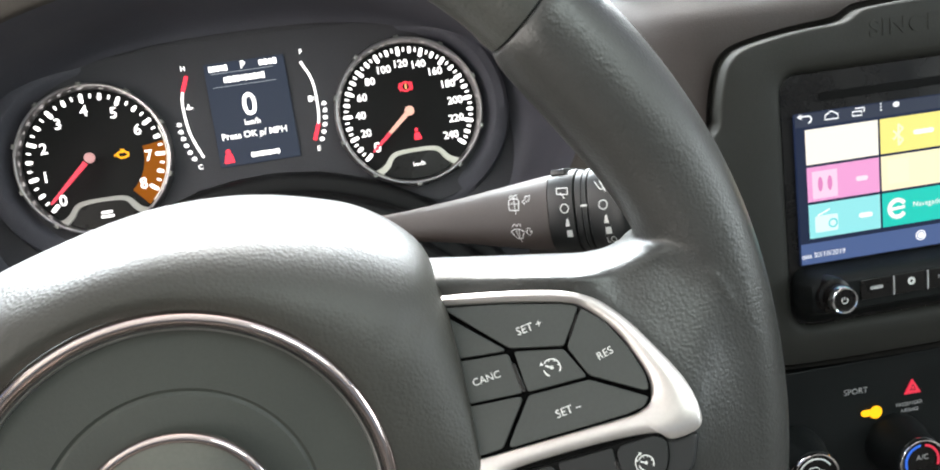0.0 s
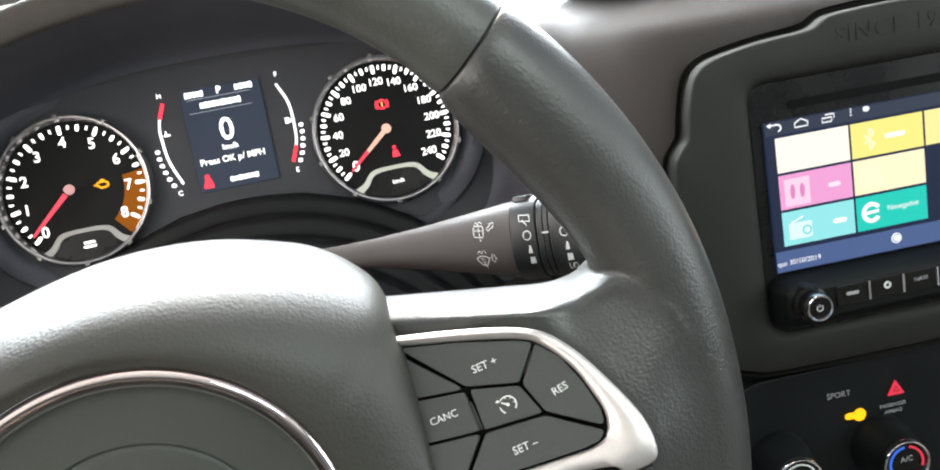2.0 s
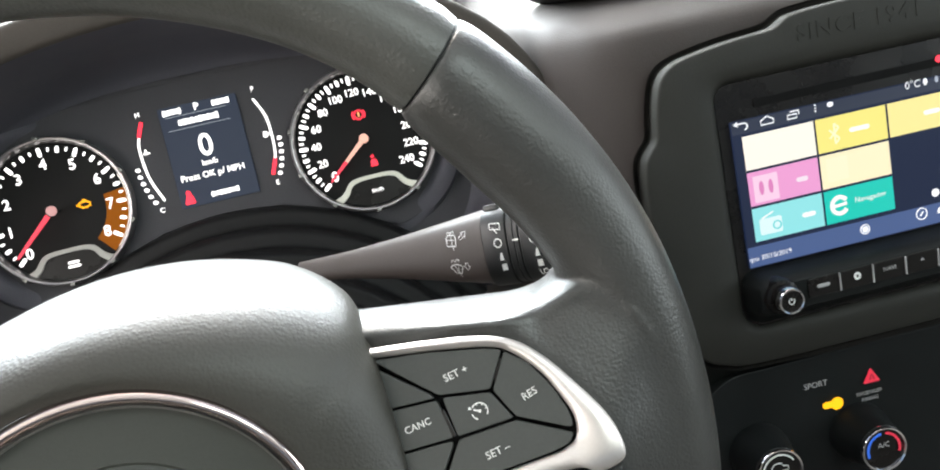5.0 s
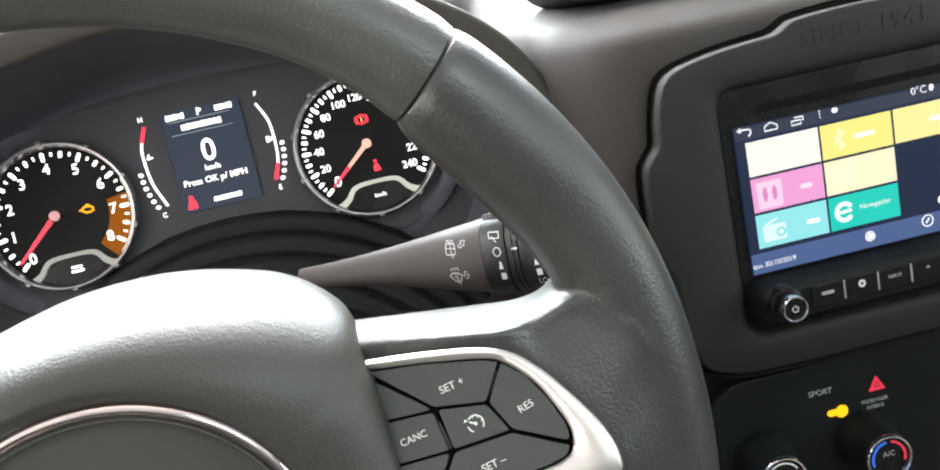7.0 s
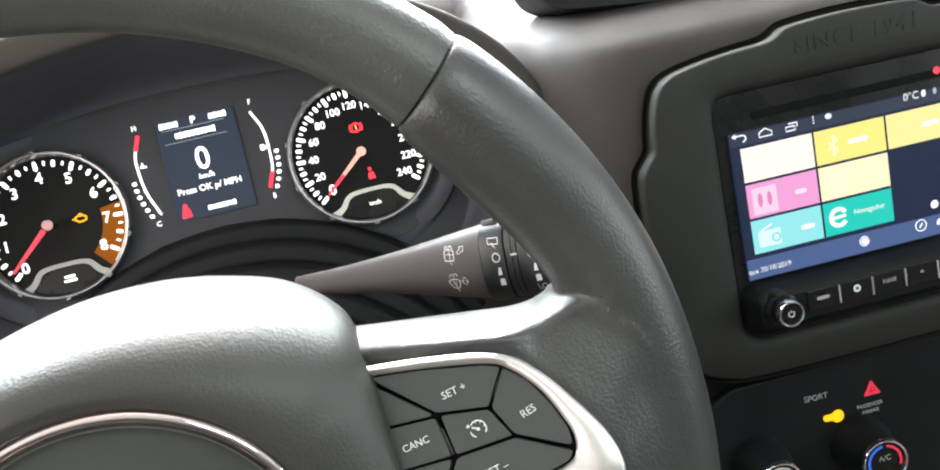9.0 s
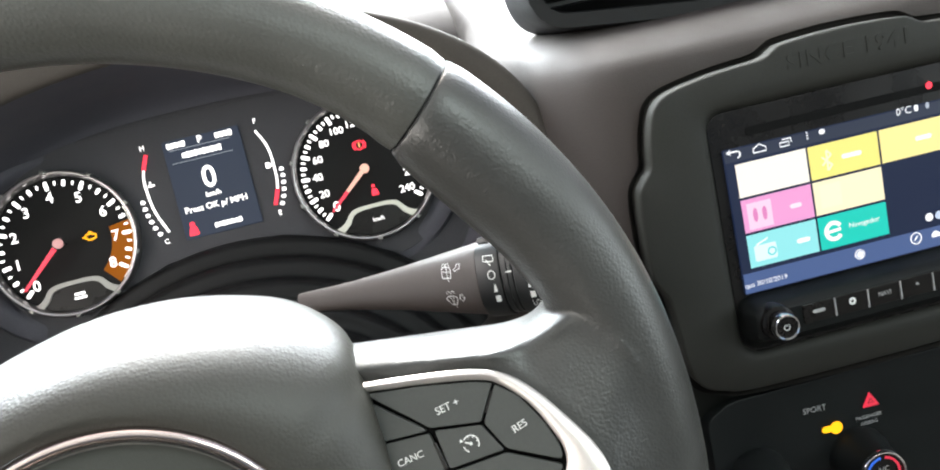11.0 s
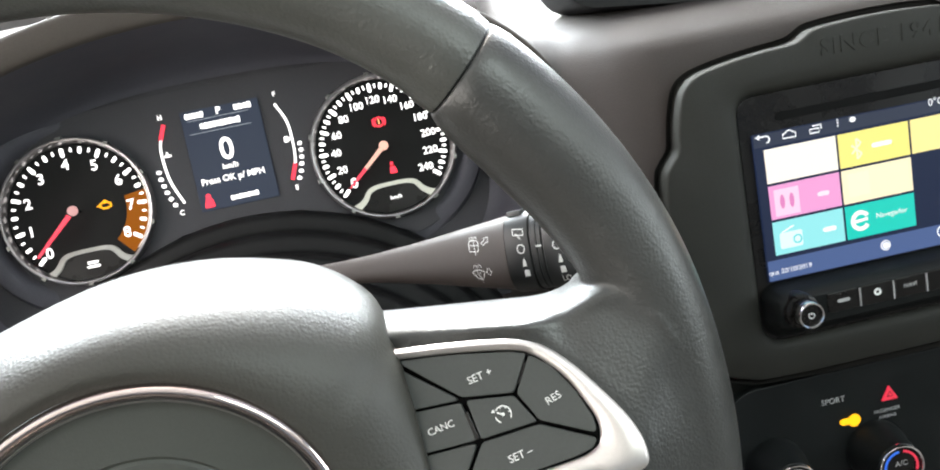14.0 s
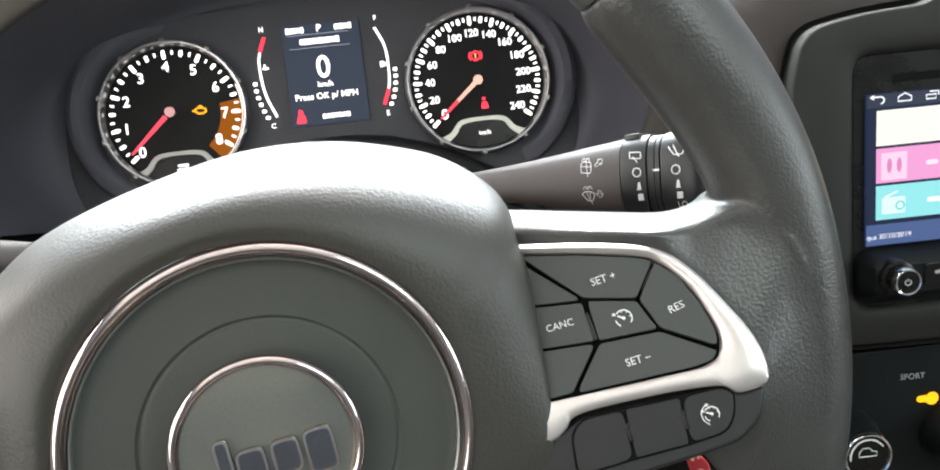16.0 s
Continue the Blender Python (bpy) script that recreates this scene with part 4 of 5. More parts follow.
def stalk(m, name, label, sign):
    """m: z along the stalk to its tip, x towards the driver; origin at the first knob's mark."""
    s = thing(name, m, label, "stalk")
    arm = []
    for z in np.r_[np.linspace(-0.130, -0.0100, 14), -0.0086, -0.0082]:
        k = 1.0 if z < -0.0084 else 0.92
        half = float(np.interp(z, ARM_Z, ARM_HALF)) * k
        arm.append(oblong(z, float(np.interp(z, ARM_Z, ARM_FRONT)) - 0.0105 * (1 - k), half, 0.7 * half, sign))
    v, f = grid(np.array(arm), cv=True)
    part("arm", (v, f + [tuple(range(44))[::-1], tuple(range(len(v) - 44, len(v)))]), STALK, s, "dark brown-black tapered stalk arm")
    part("knob", sleeve([(-0.0081, 0.92), (-0.0077, 0.995), (-0.0070, 1.0), (0.0030, 1.0), (0.0037, 0.99), (0.0040, 0.94)], sign), KNOBBLACK, s, "ridged black twist knob")
    grip = plate(rounded([(0.0000, -0.0072), (0.0122, -0.0072), (0.0122, 0.0002), (0.0000, 0.0002)], 0.0010, 4), -0.0010, 0.0011, 0.0004)
    turned = Matrix(((1, 0, 0, 0), (0, 0, -sign, -sign * 0.0152), (0, 1, 0, 0), (0, 0, 0, 1)))
    part("grip_plate", moved(grip, turned), KNOBBLACK, s, "raised grip plate")
    part("spacer", sleeve([(0.0041, 0.92), (0.0046, 0.965), (0.0072, 0.965), (0.0075, 0.935), (0.0078, 0.965), (0.0096, 0.965), (0.0100, 0.92)], sign), KNOBBLACK, s)
    part("end_knob", sleeve([(0.0101, 0.93), (0.0106, 0.99), (0.0116, 1.0), (0.0200, 1.0), (0.0240, 0.97), (0.0268, 0.86), (0.0284, 0.62), (0.0290, 0.30)], sign), KNOBBLACK, s, "black end knob")
    return s


def wrap(geo, radius):
    """Lays flat marks (x along the stalk, y up) on the face of the arm (radius None) or of a knob."""
    v = np.asarray(geo[0])
    if radius is None:
        front, half = np.interp(v[:, 0], ARM_Z, ARM_FRONT), np.interp(v[:, 0], ARM_Z, ARM_HALF)
        deep = 0.7 * half
    else:
        front, half, deep = np.full(len(v), 0.0155), np.full(len(v), 0.0158), np.full(len(v), 0.0108)
    tall = np.where(v[:, 1] < 0, 1.2, 1.0) * half
    sag = deep * (1 - (1 - np.minimum(np.abs(v[:, 1]) / tall, 0.99) ** 2.857) ** 0.35)
    return np.stack([front - sag + 0.0003, -v[:, 1], v[:, 0]], -1), geo[1]


ax = Vector((0.725, -0.635, 0.265)).normalized()
face = Vector((-0.26, -0.84, 0.48))
face = (face - ax * face.dot(ax)).normalized()
o1 = Vector((0.0939, 0.2969, 0.9808)) - face * 0.0155
wiper = stalk(axes(o1, face, ax.cross(face), ax), "wiper_stalk", "black wiper stalk with white symbols beside the wheel", 1)

def mark(pts, w, x, y, r, closed=False, mat=PRINT):
    p = np.array(pts, float)
    q = [p[0]]
    for a, b2 in zip(p[:-1], p[1:]):
        q += [a + (b2 - a) * t for t in np.linspace(0, 1, 5)[1:]]
    if closed:
        q += [p[-1] + (p[0] - p[-1]) * t for t in np.linspace(0, 1, 5)[1:]]
    g = ribbon(np.array(q) + (x, y), w, 0)
    part("symbol", wrap(g, r or None), mat, wiper)


def blob(pts, x, y, r):
    part("symbol", wrap((np.c_[np.array(pts, float) + (x, y), np.zeros(len(pts))], [tuple(range(len(pts)))]), r), PRINT, wiper)


# along the stalk is x; across, upwards, is y
W1 = 0.00040
R = 0.0156
# rear window wash: a window with jets and a wiper, and an arrow outwards
mark([(-0.0026, -0.0026), (0.0022, -0.0030), (0.0026, 0.0004), (0.0020, 0.0018), (-0.0018, 0.0022), (-0.0028, 0.0010)], W1, -0.0250, 0.0042, 0, True)
mark([(-0.0028, 0.0002), (0.0026, -0.0003)], W1 * 0.7, -0.0250, 0.0042, 0)
mark([(0.0000, 0.0016), (0.0006, -0.0046)], W1 * 0.8, -0.0250, 0.0042, 0)
for dx in (-0.0014, 0.0008):
    mark([(dx - 0.0009, 0.0024), (dx - 0.0006, 0.0035), (dx + 0.0005, 0.0035), (dx + 0.0009, 0.0024)], W1 * 0.7, -0.0250, 0.0042, 0)
mark([(-0.0018, -0.0006), (0.0002, 0.0006), (-0.0004, 0.0014), (0.0022, 0.0018), (0.0018, -0.0008), (0.0012, -0.0002), (-0.0008, -0.0016)], W1 * 0.7, -0.0190, 0.0052, 0, True)
# windscreen wash: a fan with jets and a wiper, and an arrow down
mark([(-0.0036, 0.0008), (-0.0018, 0.0017), (0.0010, 0.0016), (0.0032, 0.0005), (0.0016, -0.0024), (-0.0010, -0.0022)], W1, -0.0245, -0.0084, 0, True)
mark([(-0.0010, 0.0014), (0.0010, -0.0040)], W1 * 0.8, -0.0245, -0.0084, 0)
mark([(0.0008, 0.0012), (0.0004, -0.0018)], W1 * 0.6, -0.0245, -0.0084, 0)
for dx in (-0.0015, 0.0009):
    mark([(dx - 0.0010, 0.0026), (dx - 0.0006, 0.0038), (dx + 0.0006, 0.0038), (dx + 0.0010, 0.0026)], W1 * 0.7, -0.0245, -0.0084, 0)
mark([(-0.0007, 0.0014), (0.0008, 0.0013), (0.0008, 0.0), (0.0019, -0.0001), (0.0002, -0.0018), (-0.0017, 0.0002), (-0.0006, 0.0001)], W1 * 0.7, -0.0190, -0.0080, 0, True)
# the two knobs: off ring and speed marks
for s0 in (0.0, 0.0172):
    mark([(0.0018 * math.cos(a), 0.0018 * math.sin(a)) for a in np.linspace(0, 2 * np.pi, 20)], 0.00048, s0, 0, R)
    blob([(-0.0010, -0.0074), (0.0011, -0.0074), (0.0006, -0.0042), (-0.0002, -0.0042)], s0 + 0.0006, 0, R)
    blob([(-0.0013, -0.0118), (0.0013, -0.0117), (0.0013, -0.0090), (-0.0011, -0.0090)], s0 + 0.0010, 0, R)
mark([(-0.0028, 0.0085), (0.0022, 0.0082), (0.0024, 0.0056), (-0.0026, 0.0060)], W1, -0.0004, 0, R, True)
mark([(-0.0012, 0.0066), (0.0008, 0.0040)], W1, -0.0004, 0, R)
mark([(-0.0036, 0.0095), (-0.0012, 0.0062), (0.0022, 0.0060), (0.0044, 0.0088)], W1, 0.0176, 0, R)
mark([(-0.0016, 0.0100), (0.0012, 0.0050)], W1, 0.0176, 0, R)
mark([(-0.0014, 0), (0.0016, 0)], 0.0008, 0.0086, 0.0004, R)
g = lettering("LO", 0.0034)
part("symbol", wrap((g[0] @ np.diag([1, 1, 0]) + (0.0188, -0.0142, 0), g[1]), R), PRINT, wiper)

# the lamp stalk on the other side, turned about the wheel's upright plane
flip = WHEEL @ Matrix.Diagonal((-1, 1, 1, 1)) @ WHEEL.inverted()
ax2 = (flip.to_3x3() @ ax).normalized()
face2 = (flip.to_3x3() @ face).normalized()
o2 = flip @ o1 + WHEEL.to_3x3() @ Vector((0, 0.016, 0))
held = o2 - ax2 * 0.05
ax2 = (ax2 + WHEEL.to_3x3() @ Vector((0, 0.22, 0))).normalized()
face2 = (face2 - ax2 * face2.dot(ax2)).normalized()
lamp_stalk = stalk(axes(held + ax2 * 0.05, face2, ax2.cross(face2), ax2), "lamp_stalk", "black light switch stalk beside the wheel", -1)
for q in (ribbon(arc(0.0016, 0, 340, 18), 0.0004, 0), ribbon([(0.0035, 0.0012), (0.0050, 0.0012), (0.0042, 0.0), (0.0050, -0.0012), (0.0036, -0.0014)], 0.0004, 0)):
    v, f = wrap((q[0] + (-0.019, -0.0045, 0), q[1]), None)
    part("symbol", (v * (1, -1, 1), f), PRINT, lamp_stalk)

# red patterned key ring tag hanging from the ignition
TAGRED = material("red_fabric", (0.42, 0.02, 0.03), 0.7, grain=1500, depth=0.0002)
TAGCREAM = material("cream_print", (0.62, 0.42, 0.30), 0.7)
key = thing("key_ring_tag", WHEEL @ at(0.1562, -0.0620, -0.040, 12), "red patterned key tag hanging from the ignition lock", "key ring")
tag_o = rounded([(-0.0042, -0.050), (0.0056, -0.050), (0.0046, -0.006), (0.0012, 0.0), (-0.0026, -0.001)], 0.0022, 5)
tag = part("tag", plate(tag_o, -0.0015, 0.0015, 0.0008, True), TAGRED, key)
for x, y, rx, ry in ((0.0, -0.0105, 0.0024, 0.0034), (0.0034, -0.0135, 0.0014, 0.0045), (-0.0012, -0.0016, 0.0008, 0.0012), (0.0014, -0.0020, 0.0007, 0.0010), (-0.002, -0.022, 0.0020, 0.0030)):
    part("patch", disc(rx, 0.00165, 16, (x, y), ry), TAGCREAM, tag)

# ---- radio ----
radio = thing("car_radio", RADIO, "black touchscreen car radio showing coloured tiles", "radio")
MID = 0.045
left = [(-0.0023, 0.0765), (-0.0200, 0.0752), (-0.0369, 0.0734), (-0.0560, 0.0697), (-0.0645, 0.0640), (-0.0685, 0.0550), (-0.0712, 0.0420), (-0.0726, 0.0321), (-0.0775, 0.0260), (-0.0810, 0.0190), (-0.0822, 0.0000), (-0.0815, -0.0250), (-0.0775, -0.0350), (-0.0745, -0.0420), (-0.0725, -0.0600), (-0.0703, -0.0814), (-0.0640, -0.0960), (-0.0500, -0.1040), (-0.0200, -0.1085)]
topl = [(MID, 0.0835), (0.0250, 0.0830), (0.0100, 0.0818), (0.0050, 0.0800)]
lefts = topl + left
outer = smooth_line(lefts + [(2 * MID - x, y) for x, y in lefts[:0:-1]], 240, closed=True)
inn = rounded([(-0.0365, -0.0850), (-0.0365, 0.0525), (2 * MID + 0.0365, 0.0525), (2 * MID + 0.0365, -0.0850)][::-1], [0.014, 0.011, 0.011, 0.014], 12)


def match(outline, other, centre):
    """For each point of an outline, the point of the other one in the same direction from the centre."""
    c, o = np.array(centre), np.asarray(other)
    d = np.concatenate([o + (np.roll(o, -1, 0) - o) * t for t in np.linspace(0, 1, 240, endpoint=False)]) - c
    an = np.arctan2(d[:, 1], d[:, 0])
    res = []
    for p in np.asarray(outline) - c:
        k = np.argmin(np.abs(np.angle(np.exp(1j * (an - math.atan2(p[1], p[0]))))))
        res.append(d[k] + c)
    return np.array(res)


inner = match(outer, inn, (MID, -0.015))
w = inner - outer
wn = w / np.linalg.norm(w, axis=1, keepdims=True)
rows = [np.c_[outer, np.full(240, -0.016)], np.c_[outer + wn * 0.0002, np.full(240, 0.0018)], np.c_[outer + wn * 0.0008, np.full(240, 0.0028)], np.c_[outer + wn * 0.0019, np.full(240, 0.0032)], np.c_[outer + w * 0.55, np.full(240, 0.0030)], np.c_[inner - wn * 0.006, np.full(240, 0.0022)], np.c_[inner - wn * 0.003, np.full(240, 0.0005)], np.c_[inner, np.full(240, -0.0030)], np.c_[inner, np.full(240, -0.008)]]
for row in rows:
    row[:, 2] -= 0.30 * np.maximum(0.0, -0.082 - row[:, 1]) ** 1.0
bezel = part("bezel", grid(np.array(rows), cv=True), BEZEL, radio, "dark grey moulded radio surround", 50)
part("embossed_lettering", moved(lettering("SINCE 1941", 0.0118, thick=0.0003, squeeze=1.10, spacing=1.13, bold=0.02), at(0.0470, 0.0708, 0.0032, 0)), BEZEL, bezel)
# dark strip that paints the shade round the bezel's edge
gapo = outer - wn * 0.0034
part("shadow_gap", grid(np.array([np.c_[gapo, np.full(240, -0.0070)], np.c_[outer - wn * 0.002, np.full(240, -0.0100)], np.c_[outer + wn * 0.002, np.full(240, -0.0115)]]), cv=True), material("bezel_gap_shade", (0.010, 0.009, 0.008), 0.8, shine=0.1), bezel)
front = part("front_panel", plate(inn, -0.012, -0.0026, 0.0006), PIANO, radio, "glossy black front panel")
part("disc_slot", plate(rounded([(-0.0150, 0.0372), (0.105, 0.0372), (0.105, 0.0418), (-0.0150, 0.0418)], 0.001, 3), -0.004, -0.0020, 0.0003), SHADOWGAP, front)
part("status_lamp", disc(0.0020, -0.0018, 14, (0.0930, 0.0412)), RED_LIT, front, "small red lamp")
SX0, SX1, SY0, SY1 = -0.0300, 0.1200, -0.0500, 0.0322
SCREEN = lit("screen_navy", (0.012, 0.020, 0.050), 1.0, (0.01, 0.01, 0.012), 0.1)
screen = part("touchscreen", plate(rounded([(SX0, SY0), (SX1, SY0), (SX1, SY1), (SX0, SY1)], 0.0008, 3), -0.004, -0.0004, 0.0002), SCREEN, front, "lit navy touchscreen with coloured tiles")


def flat(x0, x1, y0, y1, z):
    return np.array([(x0, y0, z), (x1, y0, z), (x1, y1, z), (x0, y1, z)]), [(0, 1, 2, 3)]


part("status_bar", flat(SX0, SX1, 0.0250, SY1 - 0.0004, -0.0002), lit("bar_navy", (0.014, 0.022, 0.050), 1.0), screen)
part("task_bar", flat(SX0, SX1, SY0 + 0.0006, -0.0380, -0.0002), lit("bar_blue", (0.060, 0.105, 0.260), 1.0), screen, "blue task bar")
TILES = [("cream", (1.0, 0.95, 0.82), 0, 0), ("yellow", (0.95, 0.82, 0.22), 1, 0), ("gold", (0.98, 0.83, 0.32), 2, 0), ("pink", (0.84, 0.34, 0.64), 0, 1), ("sand", (1.0, 0.88, 0.58), 1, 1), ("turquoise", (0.28, 0.76, 0.78), 0, 2), ("green", (0.0, 0.58, 0.48), 1, 2)]
tiles = {}
for nm, colour, i, j in TILES:
    x0, y1 = -0.0249 + 0.0421 * i, 0.0234 - 0.0201 * j
    tiles[nm] = part("tile", flat(x0, x0 + 0.0409, y1 - 0.0187, y1, 0.0), lit("tile_" + nm, colour, 1.0), screen, nm + " screen tile")
PALE = lit("tile_sign", (1.0, 0.97, 0.95), 1.0)
SOFT = lit("tile_sign_soft", (0.9, 0.75, 0.85), 1.0)
part("tile_sign", flat(-0.0222, -0.0080, -0.0140, 0.0008, 0.0002), lit("pink_card", (0.93, 0.62, 0.80), 1.0), tiles["pink"])
for x in (-0.0178, -0.0124):
    part("tile_sign", disc(0.0014, 0.0004, 16, (x, -0.0062), 0.0040), lit("pink_sign", (0.72, 0.22, 0.50), 1.0), tiles["pink"])
part("tile_sign", plate(rounded([(-0.0215, -0.0325), (-0.0085, -0.0325), (-0.0085, -0.0235), (-0.0215, -0.0235)], 0.001, 3), 0, 0.0002, 0.0001), lit("radio_sign", (0.72, 0.92, 0.93), 1.0), tiles["turquoise"])
part("tile_sign", ribbon(arc(0.0022, 0, 360, 20, (-0.0115, -0.0283)), 0.0008, 0.0004, True), lit("radio_dial", (0.10, 0.66, 0.68), 1.0), tiles["turquoise"])
part("tile_sign", ribbon([(-0.0200, -0.0232), (-0.0130, -0.0205)], 0.0007, 0.0003), PALE, tiles["turquoise"])
part("tile_sign", join(ribbon(arc(0.0046, 30, 325, 24, (0.0258, -0.0260)), 0.0024, 0.0003), ribbon([(0.0215, -0.0262), (0.0300, -0.0256)], 0.0017, 0.0003)), PALE, tiles["green"], "white browser sign")
part("tile_word", moved(lettering("Navegador", 0.0042, thick=0.0), at(0.0440, -0.0253, 0.0003)), PALE, tiles["green"])
bt = [(-0.0030, -0.0024), (0.0026, 0.0030), (0.0, 0.0056), (0.0, -0.0056), (0.0026, -0.0030), (-0.0030, 0.0024)]
part("tile_sign", join(*[moved(ribbon(np.array([a, b2]), 0.0010, 0.0003), at(0.0275, 0.0140)) for a, b2 in zip(bt[:-1], bt[1:])]), lit("bt_sign", (1.0, 0.95, 0.60), 1.0), tiles["yellow"])
for nm, x, y, ln in (("yellow", 0.0420, 0.0140, 0.0120), ("pink", 0.0060, -0.0065, 0.0070), ("turquoise", 0.0075, -0.0268, 0.0080), ("gold", 0.085, 0.0140, 0.010)):
    part("tile_word", moved(plate(capsule(ln, 0.0026), 0, 0.0002, 0.0001), at(x, y)), SOFT if nm == "pink" else PALE, tiles[nm])
part("tile_sign", flat(0.0205, 0.0330, -0.0120, 0.0010, 0.0002), lit("sand_sign", (1.0, 0.90, 0.62), 1.0), tiles["sand"])
ICON = lit("screen_white", (0.95, 0.97, 1.0), 1.1)
part("back_sign", join(ribbon(np.r_[arc(0.0018, -90, 90, 10, (-0.0228, 0.0288)), [(-0.0275, 0.0306)]], 0.0008, 0.0002), (np.array([(-0.0290, 0.0306, 0.0002), (-0.0265, 0.0290, 0.0002), (-0.0265, 0.0321, 0.0002)]), [(0, 1, 2)])), ICON, screen)
part("home_sign", moved(ribbon([(-0.0036, -0.0018), (0.0036, -0.0018), (0.0036, 0.0004), (0.0, 0.0024), (-0.0036, 0.0004)], 0.0007, 0.0002, True), at(-0.0097, 0.0292)), ICON, screen)
part("recent_sign", join(moved(ribbon([(-0.0030, -0.0018), (0.0022, -0.0018), (0.0022, 0.0004), (-0.0030, 0.0004)], 0.0007, 0.0002, True), at(0.0050, 0.0290)), moved(ribbon([(-0.0014, 0.0018), (0.0036, 0.0018), (0.0036, -0.0004)], 0.0007, 0.0002), at(0.0050, 0.0292))), ICON, screen)
for dy in (-0.0016, 0.0, 0.0016):
    part("menu_dot", disc(0.0005, 0.0002, 10, (0.0180, 0.0300 + dy)), ICON, screen)
part("card_sign", moved(plate(capsule(0.0036, 0.0028), -0.0002, 0.0002, 0.0001), at(0.0268, 0.0302)), ICON, screen)
part("bar_word", moved(lettering("0°C", 0.0058, thick=0.0), at(0.0752, 0.0306, 0.0002)), ICON, screen)
part("place_sign", disc(0.0014, 0.0002, 14, (0.0826, 0.0308), 0.0019), ICON, screen)
part("wireless_sign", disc(0.0011, 0.0002, 14, (0.0893, 0.0308), 0.0018), lit("dim_sign", (0.45, 0.50, 0.58), 1.0), screen)
part("bar_word", moved(lettering("qua 30/10/2019", 0.0040, thick=0.0), at(-0.0175, -0.0448, 0.0002)), ICON, screen)
part("round_sign", join(disc(0.0018, 0.0002, 18, (0.0390, -0.0430)), ribbon(arc(0.0026, 0, 360, 22, (0.0390, -0.0430)), 0.0006, 0.0002, True)), ICON, screen)
part("round_sign", join(ribbon(arc(0.0032, 0, 360, 22, (0.0735, -0.0420)), 0.0006, 0.0002, True), ribbon([(0.0725, -0.0432), (0.0745, -0.0408)], 0.0008, 0.0002)), ICON, screen)
part("car_sign", moved(plate(rounded([(-0.003, -0.0016), (0.004, -0.0016), (0.004, 0), (0.002, 0.0004), (0.0005, 0.0018), (-0.0015, 0.0018), (-0.003, 0.0002)], 0.0005, 3), -0.0002, 0.0002, 0.0001), at(0.0862, -0.0424)), ICON, screen)
for k, x in enumerate((0.0828, 0.0888, 0.0948)):
    part("page_dot", disc(0.0024, 0.0002, 18, (x, -0.0318)), ICON if k == 0 else lit("dot_blue", (0.55, 0.66, 0.85), 1.0), screen)
# ledge with the keys and the knobs
lz = [(-0.0505, -0.0030), (-0.0512, 0.0010), (-0.0528, 0.0100), (-0.0545, 0.0156), (-0.0565, 0.0170), (-0.0700, 0.0165), (-0.0730, 0.0156), (-0.0760, 0.0080), (-0.0800, 0.0), (-0.0845, -0.0030)]
ledge = part("key_ledge", grid(np.array([[(x, -0.064 + (y + 0.064) * w, z * k) for y, z in lz] for x, k, w in ((-0.0358, -0.1, 0.45), (-0.0348, 0.55, 0.62), (-0.0330, 0.9, 0.78), (-0.0300, 1.0, 0.90), (-0.0260, 1.0, 0.96), (0.116, 1.0, 0.96), (0.120, 1.0, 0.9), (0.1235, 0.85, 0.7), (0.1260, -0.1, 0.45))])), CLIMATE, front, "black ledge with keys")
for k in range(6):
    x = 0.0016 + 0.0193 * k
    kb = part("key_button", moved(plate(rounded([(-0.0089, -0.0052), (0.0089, -0.0052), (0.0089, 0.0056), (-0.0089, 0.0056)], 0.0006, 3), 0.012, 0.0176, 0.0003), at(x, -0.0628)), PIANO, ledge)
    if k < 5:
        part("divider", moved(box(-0.0003, 0.0003, -0.0050, 0.0052, 0.0165, 0.0180), at(x + 0.00965, -0.0628)), GREYPRINT, ledge)
    if k == 1:
        part("key_sign", moved(ribbon(arc(0.0015, 0, 360, 18), 0.0012, 0.0179, True), at(x + 0.0003, -0.0618)), PRINT, kb)
    elif k == 2:
        part("key_sign", moved(lettering("NAVI", 0.0034, thick=0.0001), at(x, -0.0620, 0.0178)), GREYPRINT, kb)
    elif k == 3:
        part("key_sign", moved((np.array([(-0.0013, -0.0002, 0.0179), (0.0013, -0.0002, 0.0179), (0, 0.0014, 0.0179)]), [(0, 1, 2)]), at(x, -0.0618)), GREYPRINT, kb)
    else:
        part("key_sign", moved(plate(capsule(0.0074, 0.0020), 0.0174, 0.0178, 0.0001), at(x, -0.0622)), GREYPRINT, kb)
for kx in (-0.0222,):
    knob = part("volume_knob", lathe([(0.0098, 0.005), (0.0098, 0.0170), (0.0092, 0.0185), (0.0074, 0.0190), (0.0072, 0.0215), (0.0072, 0.0262)], 48, centre=(kx, -0.0630)), PIANO, ledge, "black volume knob")
    part("knob_ring", lathe([(0.0072, 0.0245), (0.0073, 0.0272), (0.0068, 0.0282), (0.0060, 0.0280), (0.0057, 0.0270)], 48, centre=(kx, -0.0630)), CHROME, knob, "chrome knob ring")
    part("knob_cap", lathe([(0, 0.0274), (0.0058, 0.0272)], 40, centre=(kx, -0.0630)), PIANO, knob)
    part("power_sign", moved(join(ribbon(arc(0.0016, 125, 415, 20), 0.00042, 0.0277), ribbon([(0, 0.0004), (0, 0.0020)], 0.00042, 0.0277)), at(kx, -0.0630)), PRINT, knob)

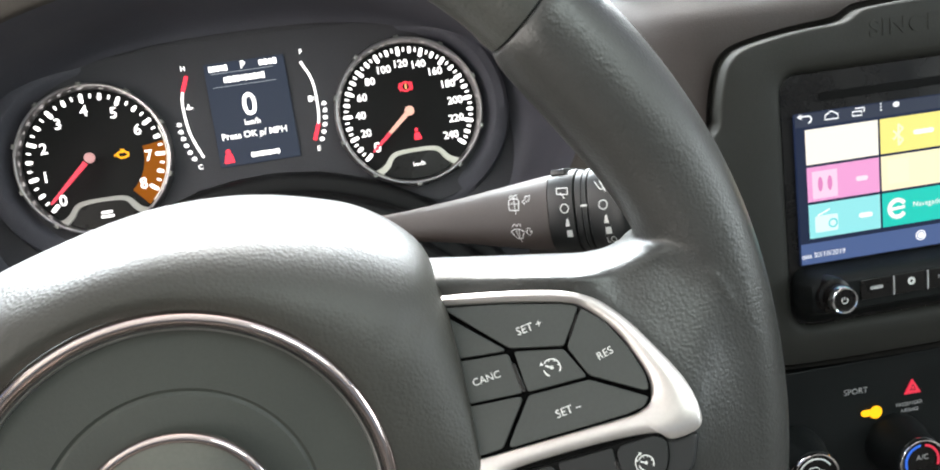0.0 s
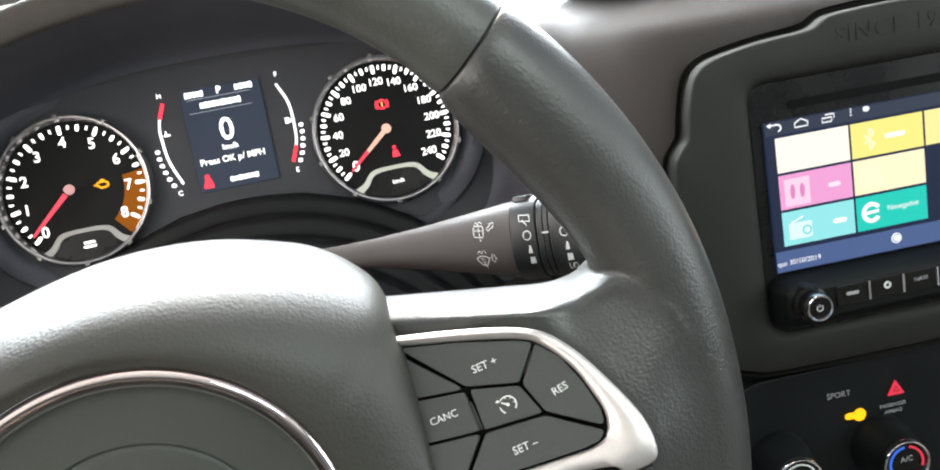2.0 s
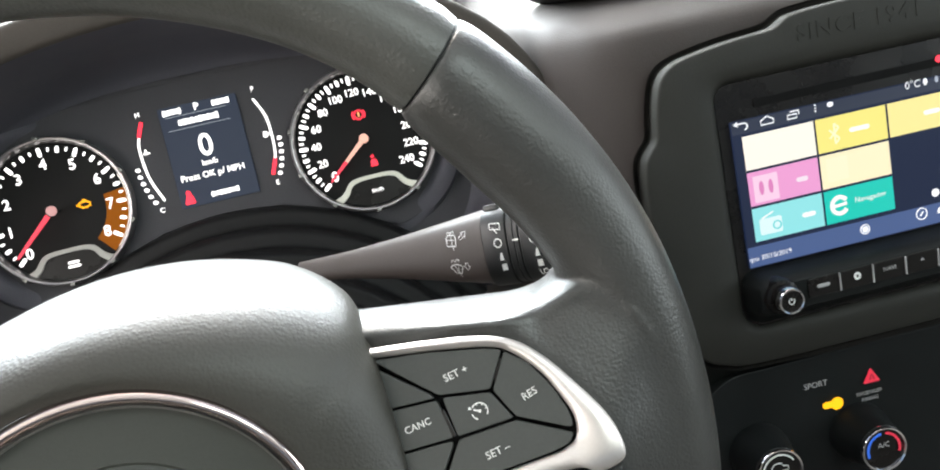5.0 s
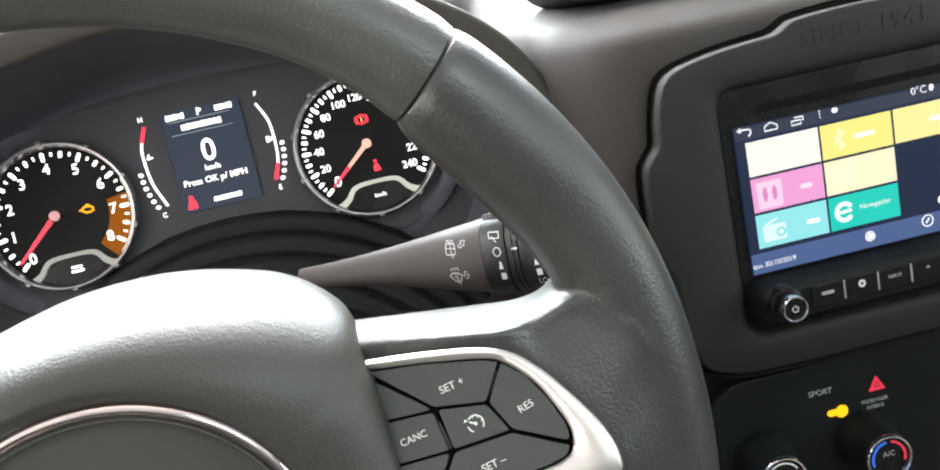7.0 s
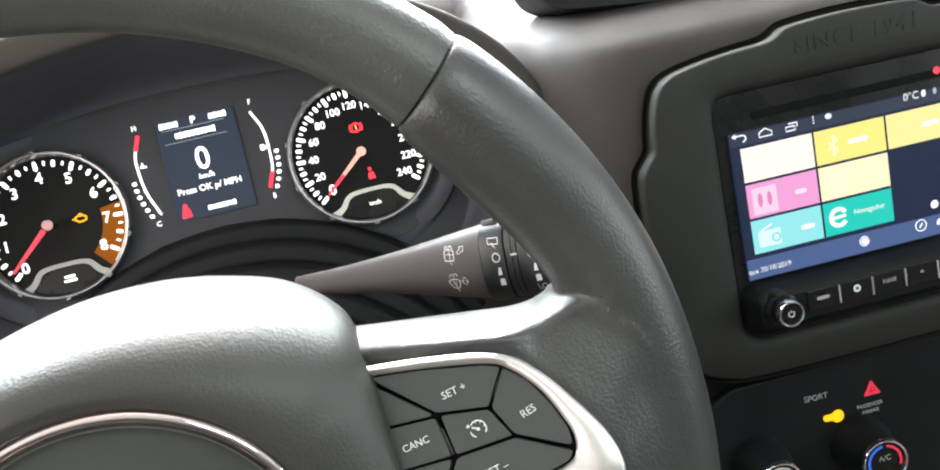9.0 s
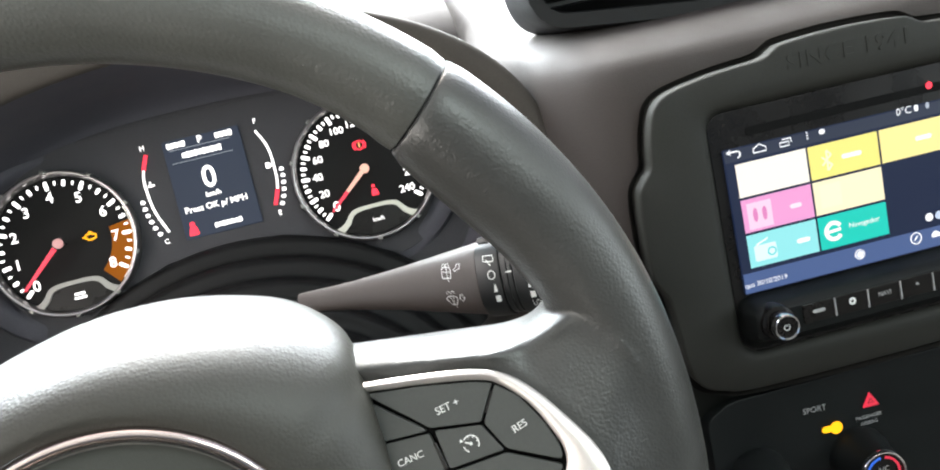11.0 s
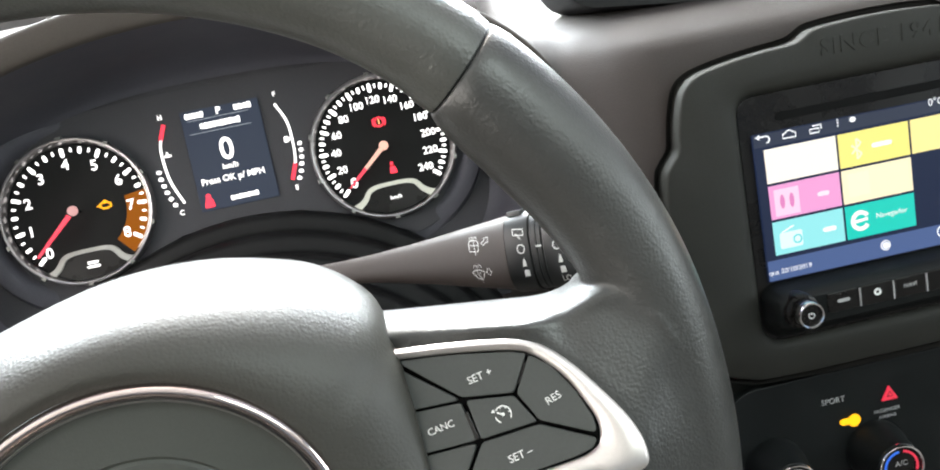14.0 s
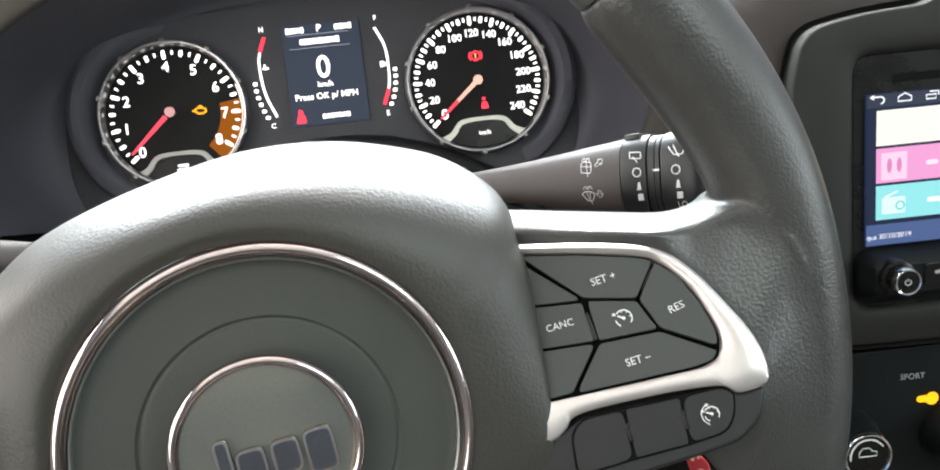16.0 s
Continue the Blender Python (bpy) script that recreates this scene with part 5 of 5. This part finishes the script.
# ---- climate panel ----
PZ = -0.015
climate = thing("climate_panel", RADIO, "black climate control panel with round knobs and lit signs", "control panel")
part("panel_face", plate(rounded([(-0.060, -0.30), (0.15, -0.30), (0.15, -0.1165), (-0.045, -0.1165), (-0.060, -0.125)], 0.006), -0.03, PZ, 0.001), CLIMATE, climate)
part("printed_word", moved(lettering("SPORT", 0.0050, thick=0.0001), at(0.0060, -0.1345, PZ + 0.0007, -1)), GREYPRINT, climate)
part("printed_word", join(moved(lettering("PASSENGER", 0.0032, thick=0.0001), at(0.0390, -0.1478, PZ + 0.0007)), moved(lettering("AIRBAG", 0.0032, thick=0.0001), at(0.0390, -0.1518, PZ + 0.0007))), GREYPRINT, climate)
tri = np.array([(-0.0052, -0.0040), (0.0052, -0.0040), (0, 0.0050)])
part("hazard_sign", moved(plate(rounded(tri, 0.0006, 3), PZ, PZ + 0.0010, 0.0001), at(0.0414, -0.1378)), lit("hazard_red", (0.85, 0.03, 0.07), 0.9), climate, "red hazard triangle")
part("hazard_mark", moved(ribbon(np.array([(-0.0017, -0.0016), (0.0017, -0.0016), (0, 0.0014)]), 0.0005, PZ + 0.0012, True), at(0.0414, -0.1378)), CLIMATE, climate)
part("key_lamp", moved(join(plate(capsule(0.0070, 0.0038), PZ, PZ + 0.001, 0.0002), moved(disc(0.0040, PZ + 0.0012, 20), at(0.0052, 0.0002))), at(0.0125, -0.1494)), lit("amber_sign", (1.0, 0.47, 0.0), 1.5), climate, "amber lit airbag lamp")


def climate_knob(x, y, ring_marks):
    k = part("rotary_knob", lathe([(0.0185, PZ), (0.0180, PZ + 0.006), (0.0162, PZ + 0.010), (0.0142, PZ + 0.022), (0.0137, PZ + 0.025)], 56, centre=(x, y)), CLIMATE, climate, "black ribbed rotary knob")
    part("knob_ring", lathe([(0.0138, PZ + 0.0235), (0.0140, PZ + 0.0262), (0.0134, PZ + 0.0272), (0.0124, PZ + 0.0268), (0.0120, PZ + 0.0255)], 56, centre=(x, y)), CHROME, k, "chrome ring")
    part("knob_cap", lathe([(0, PZ + 0.0258), (0.0122, PZ + 0.0255)], 44, centre=(x, y)), PIANO, k)
    z = PZ + 0.0262
    if ring_marks:
        part("cold_mark", moved(ribbon(arc(0.0098, 95, 200, 24), 0.0014, z), at(x, y)), lit("blue_mark", (0.03, 0.16, 0.80), 0.9), k)
        part("warm_mark", moved(ribbon(arc(0.0098, 80, -20, 24), 0.0014, z), at(x, y)), lit("red_mark", (0.75, 0.03, 0.07), 0.9), k)
        part("printed_word", moved(lettering("A/C", 0.0046, thick=0.0001), at(x, y + 0.0025, z)), GREYPRINT, k)
    else:
        part("cold_mark", moved(ribbon(arc(0.0100, 30, 190, 24), 0.0010, z), at(x, y)), PRINT, k)
        part("car_sign", moved(ribbon([(-0.005, -0.002), (0.005, -0.002), (0.005, 0.0005), (0.0025, 0.001), (0.001, 0.003), (-0.003, 0.003), (-0.005, 0.0005)], 0.0006, z, True), at(x, y + 0.002)), PRINT, k)
    return k


climate_knob(-0.0340, -0.1675, False)
climate_knob(0.0295, -0.1710, True)

# ---- air vent over the dashboard ----
VENT = RADIO @ at(0.0, 0.0, -0.085)
vent = thing("air_vent", VENT, "dark plastic centre air vent housing on the dashboard", "air vent")
vo = rounded([(-0.101, 0.116), (0.165, 0.086), (0.195, 0.086), (0.195, 0.19), (-0.112, 0.19)], [0.022, 0.01, 0.01, 0.02, 0.02], 8)
vi = inset(vo, 0.010)
part("housing", band(vo, vi, -0.05, 0.012, 0.004), HARDBLACK, vent, "", 50)
part("throat", plate(vi, -0.05, -0.030, 0.0005), SHADOWGAP, vent)
for k in range(4):
    part("vane", moved(box(-0.10, 0.18, -0.0012, 0.0012, -0.020, 0.002), at(0, 0.130 + 0.015 * k, 0)), HARDBLACK, vent)
